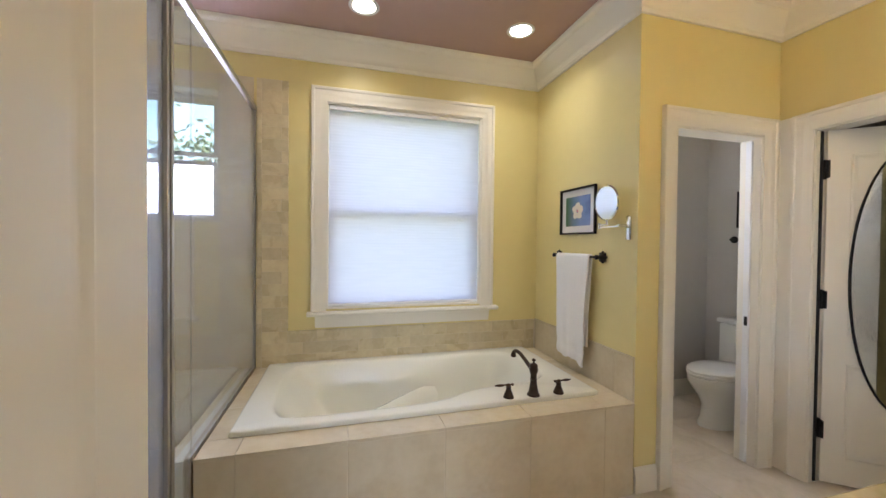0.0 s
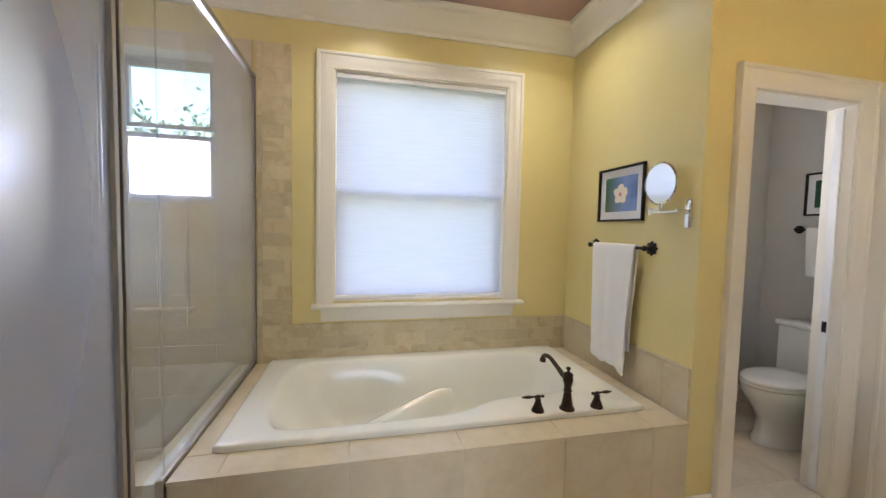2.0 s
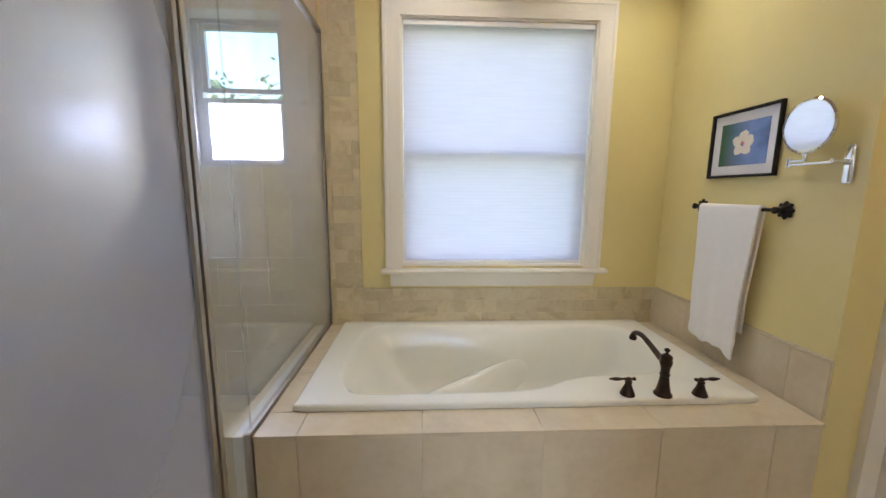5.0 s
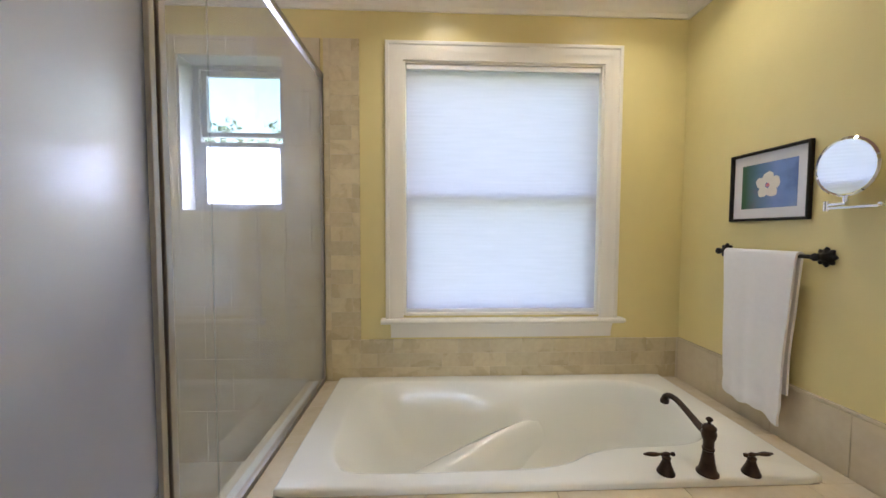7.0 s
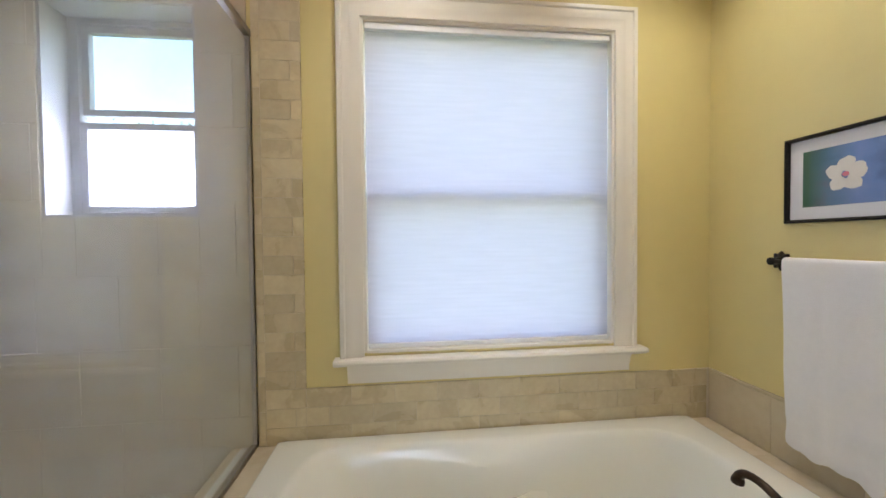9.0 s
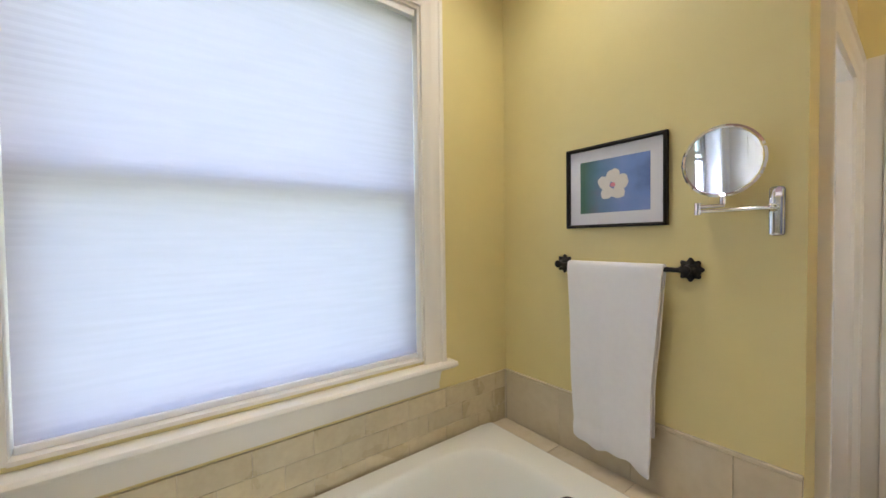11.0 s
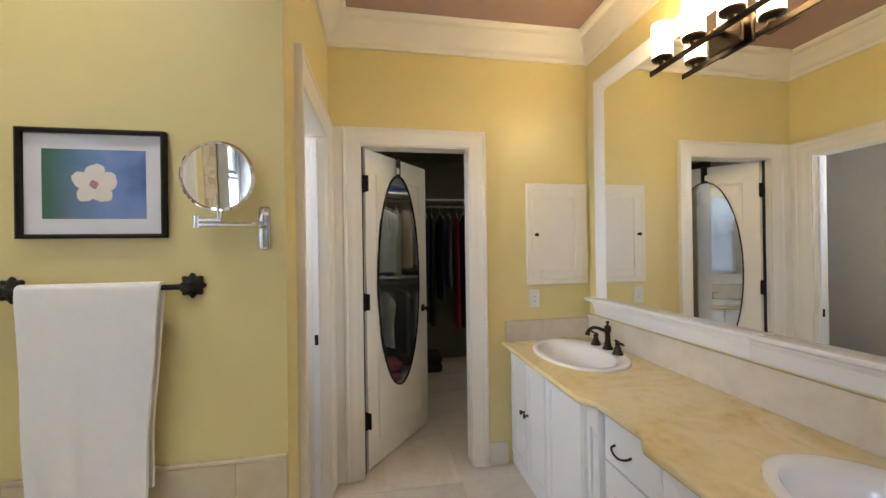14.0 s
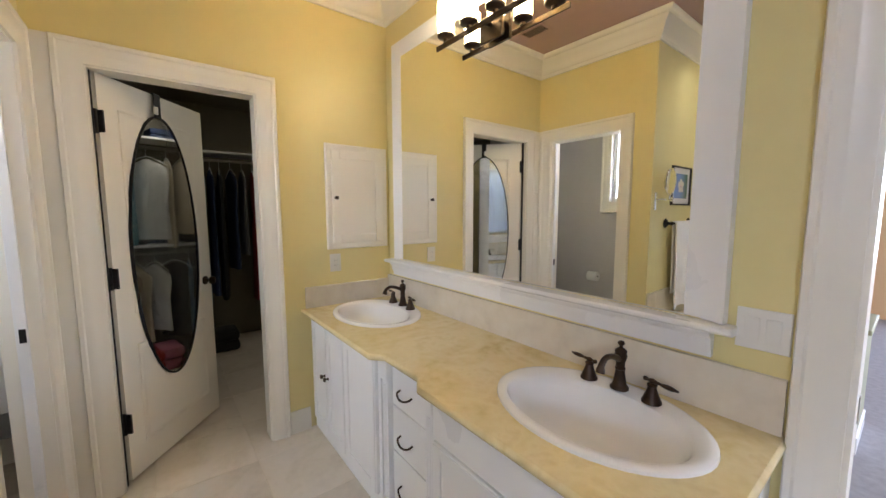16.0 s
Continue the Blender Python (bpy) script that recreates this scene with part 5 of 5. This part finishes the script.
rngc = random.Random(5)
closet_rail("upper_rail", "white closet shelf with a rod of hanging clothes", (4.62, 4.34), (6.70, 4.34), 1.95)
closet_rail("lower_rail", "white closet shelf with a lower rod of hanging clothes", (4.62, 4.34), (6.70, 4.34), 1.02)
closet_rail("side_rail", "white closet shelf with a rod of clothes on the far wall", (6.46, 4.60), (6.46, 5.70), 1.90)
for yy in (4.60, 5.70):
    part("side_panel", boxes((6.34, 6.749, yy - 0.009 if yy < 5 else yy, yy if yy < 5 else yy + 0.018, 0.0, 2.05)), M_WHITE, kind="structure")
x = 4.70
pal = ["white", "teal", "white", "cream", "cream", "white", "teal", "denim", "grey", "white", "tan", "navy"]
i = 0
while x < 6.6:
    garment(pal[i % 12], (x, 4.34, 1.95), 90 + rngc.uniform(-40, 30), rngc.uniform(0.62, 0.80))
    x += rngc.uniform(0.10, 0.15)
    i += 1
x, i = 4.72, 3
while x < 6.55:
    garment(["denim", "white", "grey", "tan", "cream", "white", "black"][i % 7], (x, 4.34, 1.02), 90 + rngc.uniform(-40, 30), rngc.uniform(0.5, 0.70))
    x += rngc.uniform(0.11, 0.17)
    i += 1
y, i = 4.85, 0
while y < 5.60:
    garment(["red", "orange", "black", "red", "grey", "navy", "black", "navy", "denim", "black", "grey", "tan"][i % 11], (6.46, y, 1.90), rngc.uniform(-8, 8), rngc.uniform(0.7, 1.35))
    y += rngc.uniform(0.08, 0.12)
    i += 1


def soft_pile(name, label, category, colour, at, w, d, h, n=1):
    o = thing(name, label, category, at)
    for k in range(n):
        part("fold", boxes((-w / 2, w / 2, -d / 2, d / 2, k * h + 0.001, (k + 1) * h - 0.001), bevel=h * 0.32), CLOTH[colour], o, smooth=True)


for k, c in enumerate(["black", "navy", "tan", "black", "red", "grey", "black"]):
    soft_pile("folded_sweater", c + " folded clothes on the upper closet shelf", "clothing", c, (4.85 + 0.30 * k, 4.24, 2.029), 0.25, 0.24, 0.05, 2)
for k, c in enumerate(["black", "navy", "black", "grey", "black", "teal"]):
    soft_pile("folded_sweater", c + " folded clothes on the lower closet shelf", "clothing", c, (4.85 + 0.25 * k, 4.22, 1.099), 0.21, 0.22, 0.035, 1)
for k, (c, px, py) in enumerate([("red", 4.80, 4.50), ("pink", 4.95, 4.48), ("black", 5.6, 4.4), ("black", 6.35, 5.5), ("black", 6.4, 5.9)]):
    soft_pile("laundry_bundle", c + " bundle of clothes on the closet floor", "clothing", c, (px, py, -0.0), 0.30, 0.30, 0.10, 2)

tower = thing("shelf_tower", "white closet shelf tower with folded clothes", "shelving unit", (6.40, 6.10, 0))
part("tower_side", boxes((-0.18, 0.345, -0.372, -0.356, 0, 2.1)), M_WHITE, tower)
part("tower_side", boxes((-0.18, 0.345, 0.156, 0.172, 0, 2.1)), M_WHITE, tower)
for k in range(7):
    part("shelf", boxes((-0.18, 0.345, -0.356, 0.156, 0.10 + 0.30 * k, 0.116 + 0.30 * k)), M_WHITE, tower)
for k, c in enumerate(["black", "navy", "denim", "tan", "grey", "pink"]):
    soft_pile("folded_clothes", c + " folded clothes on a shelf of the tower", "clothing", c, (6.40, 6.0, 0.1165 + 0.30 * k), 0.30, 0.40, 0.055, 3)
for k, c in enumerate(["black", "navy", "black", "denim", "black", "grey"]):
    garment(c, (6.46, 6.38 + 0.10 * k, 1.72), rngc.uniform(-8, 8), rngc.uniform(0.9, 1.3))
closet_rail("corner_rail", "white closet shelf with a rod of dark clothes", (6.46, 6.30), (6.46, 7.20), 1.72)
# unseen fixture, added as a holder for the closet fill light
lamp = thing("closet_fill_fixture", "small round flush fixture, unseen, added above the closet fill light", "ceiling light", (5.1, 4.80, 2.5))
part("lamp_base", lathe([(0.0, -0.001), (0.14, -0.001), (0.145, -0.012), (0.135, -0.020), (0.0, -0.020)], 32), M_WHITE, lamp, smooth=True)

# ---- bedroom beyond the entry ----
M_PEACH = textured("peach_paint", [(0.62, 0.42, 0.24), (0.66, 0.46, 0.27)], 1.3, (0.45, 0.55), 0.1, 90)
M_CARPET = textured("grey_carpet", [(0.26, 0.255, 0.27), (0.34, 0.335, 0.35)], 25, (0.9, 1.0), 0.8, 400)
# the south and west window openings are unseen, added for the fill lights
wall("wall_bedroom_south", "x", -1.4, -1.3, -1.2, 5.0, 0, 2.95, [(0.05, 1.75, 0.75, 2.25)], M_PEACH)
wall("wall_bedroom_west", "y", -1.3, -1.2, -1.3, Y_MIR - 0.12, 0, 2.95, [(1.95, 3.55, 0.75, 2.25)], M_PEACH)
wall("wall_bedroom_east", "y", 4.9, 5.0, -1.3, KY0 - 0.1, 0, 2.95, [], M_PEACH)
wall("wall_bedroom_north", "x", Y_MIR - 0.22, Y_MIR - 0.1205, -1.2, EX0 - 0.12, 0, 2.95, [], M_PEACH)
part("ceiling_bedroom", boxes((-1.3, 5.0, -1.4, Y_MIR - 0.12, 2.86, 2.95)), M_WHITE, kind="structure")
part("carpet", boxes((-1.2, 4.9, -1.3, Y_MIR - 0.12, -0.012, 0.004)), M_CARPET, kind="structure")

M_SAGE = textured("sage_green_paint", [(0.30, 0.31, 0.20), (0.36, 0.37, 0.25)], 6, (0.4, 0.5), 0.1, 80)
dresser = thing("dresser", "sage green panelled dresser standing on the grey carpet", "dresser", (2.72, 2.62, 0.004))
part("dresser_body", boxes((-0.50, 0.50, -0.24, 0.24, 0.10, 0.70), bevel=0.004), M_SAGE, dresser)
part("dresser_top", boxes((-0.52, 0.52, -0.26, 0.27, 0.701, 0.73), bevel=0.006), M_SAGE, dresser, "rounded green top")
part("plinth", boxes((-0.51, 0.51, -0.25, 0.255, 0, 0.099), bevel=0.004), M_WHITE, dresser, "white plinth")
for k in range(3):
    x0 = -0.48 + 0.325 * k
    part("drawer", boxes((x0, x0 + 0.31, 0.2405, 0.256, 0.52, 0.68), bevel=0.004), M_SAGE, dresser)
    part("dresser_door", boxes((x0, x0 + 0.31, 0.2405, 0.256, 0.12, 0.50), bevel=0.004), M_SAGE, dresser)
    rails(dresser, lambda a, b, v: (a, 0.256 + v, b), x0 + 0.01, x0 + 0.30, 0.13, 0.49, 0.04, M_SAGE)
soft_pile("folded_throw", "dark green folded throw on the dresser", "blanket", "green", (2.50, 2.66, 0.7355), 0.46, 0.36, 0.055, 2)
soft_pile("white_cushion", "plump white cushion on the folded throw", "cushion", "white", (2.50, 2.66, 0.8465), 0.48, 0.34, 0.17, 1)

# outside the windows: lawn and trees
M_GRASS = textured("lawn", [(0.05, 0.09, 0.03), (0.08, 0.13, 0.05)], 0.8, (0.9, 1.0), 0.5, 20)
M_LEAF = textured("tree_leaves", [(0.08, 0.12, 0.06), (0.12, 0.17, 0.09)], 3, (0.6, 0.8), 0.0)
M_BARK = textured("bark", [(0.08, 0.06, 0.045), (0.14, 0.11, 0.08)], 8, (0.8, 0.9), 0.6, 60)
part("ground", boxes((-300, 300, 7.95, 600, -0.5, -0.4)), M_GRASS, kind="structure")


def tree(x, y, hgt, seedv):
    rng = random.Random(seedv)
    t = thing("tree", "leafy green tree standing on the lawn", "tree", (x, y, -0.4), group="trees behind the house")
    part("trunk", tube([(0, 0, 0), (0.05, 0.02, hgt * 0.3), (0.0, 0.05, hgt * 0.6), (0.03, 0.0, hgt * 0.85)], [0.16, 0.12, 0.08, 0.03], 8), M_BARK, t, smooth=True)
    bm = bmesh.new()
    for k in range(1500):
        a, u = rng.uniform(0, 6.283), rng.uniform(-1, 1)
        rad = hgt * 0.30 * (0.35 + 0.65 * rng.random() ** 0.5) * (1 + 0.35 * math.sin(3 * a + seedv) * math.cos(2 * u + seedv))
        c = Vector((math.cos(a) * rad * math.sqrt(1 - u * u), math.sin(a) * rad * math.sqrt(1 - u * u), hgt * 0.68 + u * rad * 1.1))
        d1, d2 = Vector((rng.uniform(-1, 1), rng.uniform(-1, 1), rng.uniform(-1, 1))).normalized() * 0.12, Vector((rng.uniform(-1, 1), rng.uniform(-1, 1), rng.uniform(-1, 1))).normalized() * 0.07
        bm.faces.new([bm.verts.new(c + q) for q in (d1, d2, -d1, -d2)])
    part("crown", bm, M_LEAF, t, "open crown of small leaves")


for k, (x, y, hh) in enumerate(((-5.5, 19, 5.6), (-3.2, 21, 6.4), (-1.2, 19.5, 5.4), (0.8, 22, 6.2), (3.6, 20, 5.6), (-8.5, 22, 6.6))):
    tree(x, y, hh, k + 3)

# ---- tiles: piece by piece ----
band = thing("tile_band", "travertine brick tiles round the tub on the window wall", "wall tile")
wall_n = lambda a, b, v: (a, Y_WIN - 0.002 - v, b)
wall_p = lambda a, b, v: (X_TUB - 0.002 - v, a, b)
part("tile_bed", boxes((1.236, 3.3435, Y_WIN - 0.0088, Y_WIN - 0.0005, 0.480, 0.746), (1.236, 1.433, Y_WIN - 0.0088, Y_WIN - 0.0005, 0.746, 2.462)), M_GROUT, band)
tile_run(band, "tile", M_TILE, brick_cells(1.435, 3.327, 0.500, 0.747, 0.190, 0.0823), 0.009, 0.0016, place=wall_n)
tile_run(band, "tile", M_TILE, brick_cells(1.268, 1.435, 0.500, 2.462, 0.190, 0.0823, 0.35), 0.009, 0.0016, place=wall_n)
tile_run(band, "tile", M_TILE, [(1.236, 1.268, 0.500 + 0.153 * k, min(2.462, 0.500 + 0.153 * (k + 1))) for k in range(13)], 0.0085, place=wall_n)
band2 = thing("tile_upstand", "cream stone tile upstand beside the tub below the towel", "wall tile")
part("tile_bed", boxes((X_TUB - 0.0045, X_TUB - 0.0005, Y_WC + 0.002, Y_WIN - 0.013, 0.470, 0.738)), M_GROUT, band2)
tile_run(band2, "tile", M_BIG, [(7.397 - 0.305 * (k + 1) if k < 3 else Y_WC + 0.002, 7.397 - 0.305 * k, 0.500, 0.736) for k in range(4)], 0.010, place=wall_p)
part("edge_trim", boxes((X_TUB - 0.015, X_TUB - 0.0005, Y_WC + 0.001, Y_WIN - 0.013, 0.737, 0.750), bevel=0.003), M_BIG, band2, "rounded stone cap")
# deck and apron tiles belong to the surround
top_p = lambda a, b, v: (a, b, TZ - 0.015 + v)
front_p = lambda a, b, v: (a, FY - v, b)
XS = (1.231, 1.38, 1.82, 2.26, 2.703, 3.14, 3.327)
tile_run(surround, "tile", M_BIG, [(a, b, 6.305, 6.449) for a, b in zip(XS, XS[1:])], 0.015, 0.002, place=top_p)
tile_run(surround, "tile", M_BIG, [(1.231, 1.320, y0, y0 + 0.316) for y0 in (6.449, 6.765, 7.081)] + [(3.206, 3.327, y0, y0 + 0.316) for y0 in (6.449, 6.765, 7.081)], 0.015, 0.002, place=top_p)
tile_run(surround, "tile", M_BIG, [(a, b, 0.002, TZ - 0.0165) for a, b in zip(XS, XS[1:])], 0.010, 0.002, place=front_p)
# shower linings
lining = thing("shower_tiling", "cream stone wall tiles lining the shower", "wall tile")
cells = [c for c in brick_cells(X_SHOWER, X_GLASS - 0.005, 0.03, 2.462, 0.305, 0.305, 0.5)]


def cut(cells, h):
    """Cells less the hole h."""
    out = []
    for a0, a1, b0, b1 in cells:
        if a1 <= h[0] or a0 >= h[1] or b1 <= h[2] or b0 >= h[3]:
            out.append((a0, a1, b0, b1))
            continue
        if a0 < h[0]:
            out.append((a0, h[0], b0, b1))
        if a1 > h[1]:
            out.append((h[1], a1, b0, b1))
        m0, m1 = max(a0, h[0]), min(a1, h[1])
        if b0 < h[2]:
            out.append((m0, m1, b0, h[2]))
        if b1 > h[3]:
            out.append((m0, m1, h[3], b1))
    return out


tile_run(lining, "tile", M_BIG, cut(cells, (SX0, SX1, SZ0, SZ1)), 0.009, 0.0015, place=lambda a, b, v: (a, Y_WIN - 0.0005 - v, b))
tile_run(lining, "tile", M_BIG, brick_cells(Y_SHOWER + 0.01, Y_WIN - 0.012, 0.03, 2.462, 0.305, 0.305, 0.5), 0.009, 0.0015, place=lambda a, b, v: (X_SHOWER + 0.0005 + v, a, b))
tile_run(lining, "tile", M_BIG, brick_cells(X_SHOWER + 0.012, X_GLASS - 0.12, 0.03, 2.462, 0.305, 0.305, 0.5), 0.009, 0.0015, place=lambda a, b, v: (a, Y_SHOWER + 0.0005 + v, b))
# floor
floor_t = thing("floor_tiling", "pale polished stone floor tiles", "floor")
floor_t["kind"] = "structure"
cells = brick_cells(1.05, 6.75, 4.20, 7.45, 0.457, 0.457, 0.0)
keep = []
for a0, a1, b0, b1 in cells:
    if a1 < 3.46 and b0 > 6.3:
        continue
    keep.append((a0, a1, b0, b1))
tile_run(floor_t, "floor_tile", M_FLOOR, keep, 0.0115, 0.0024, place=lambda a, b, v: (a, b, -0.0118 + v))
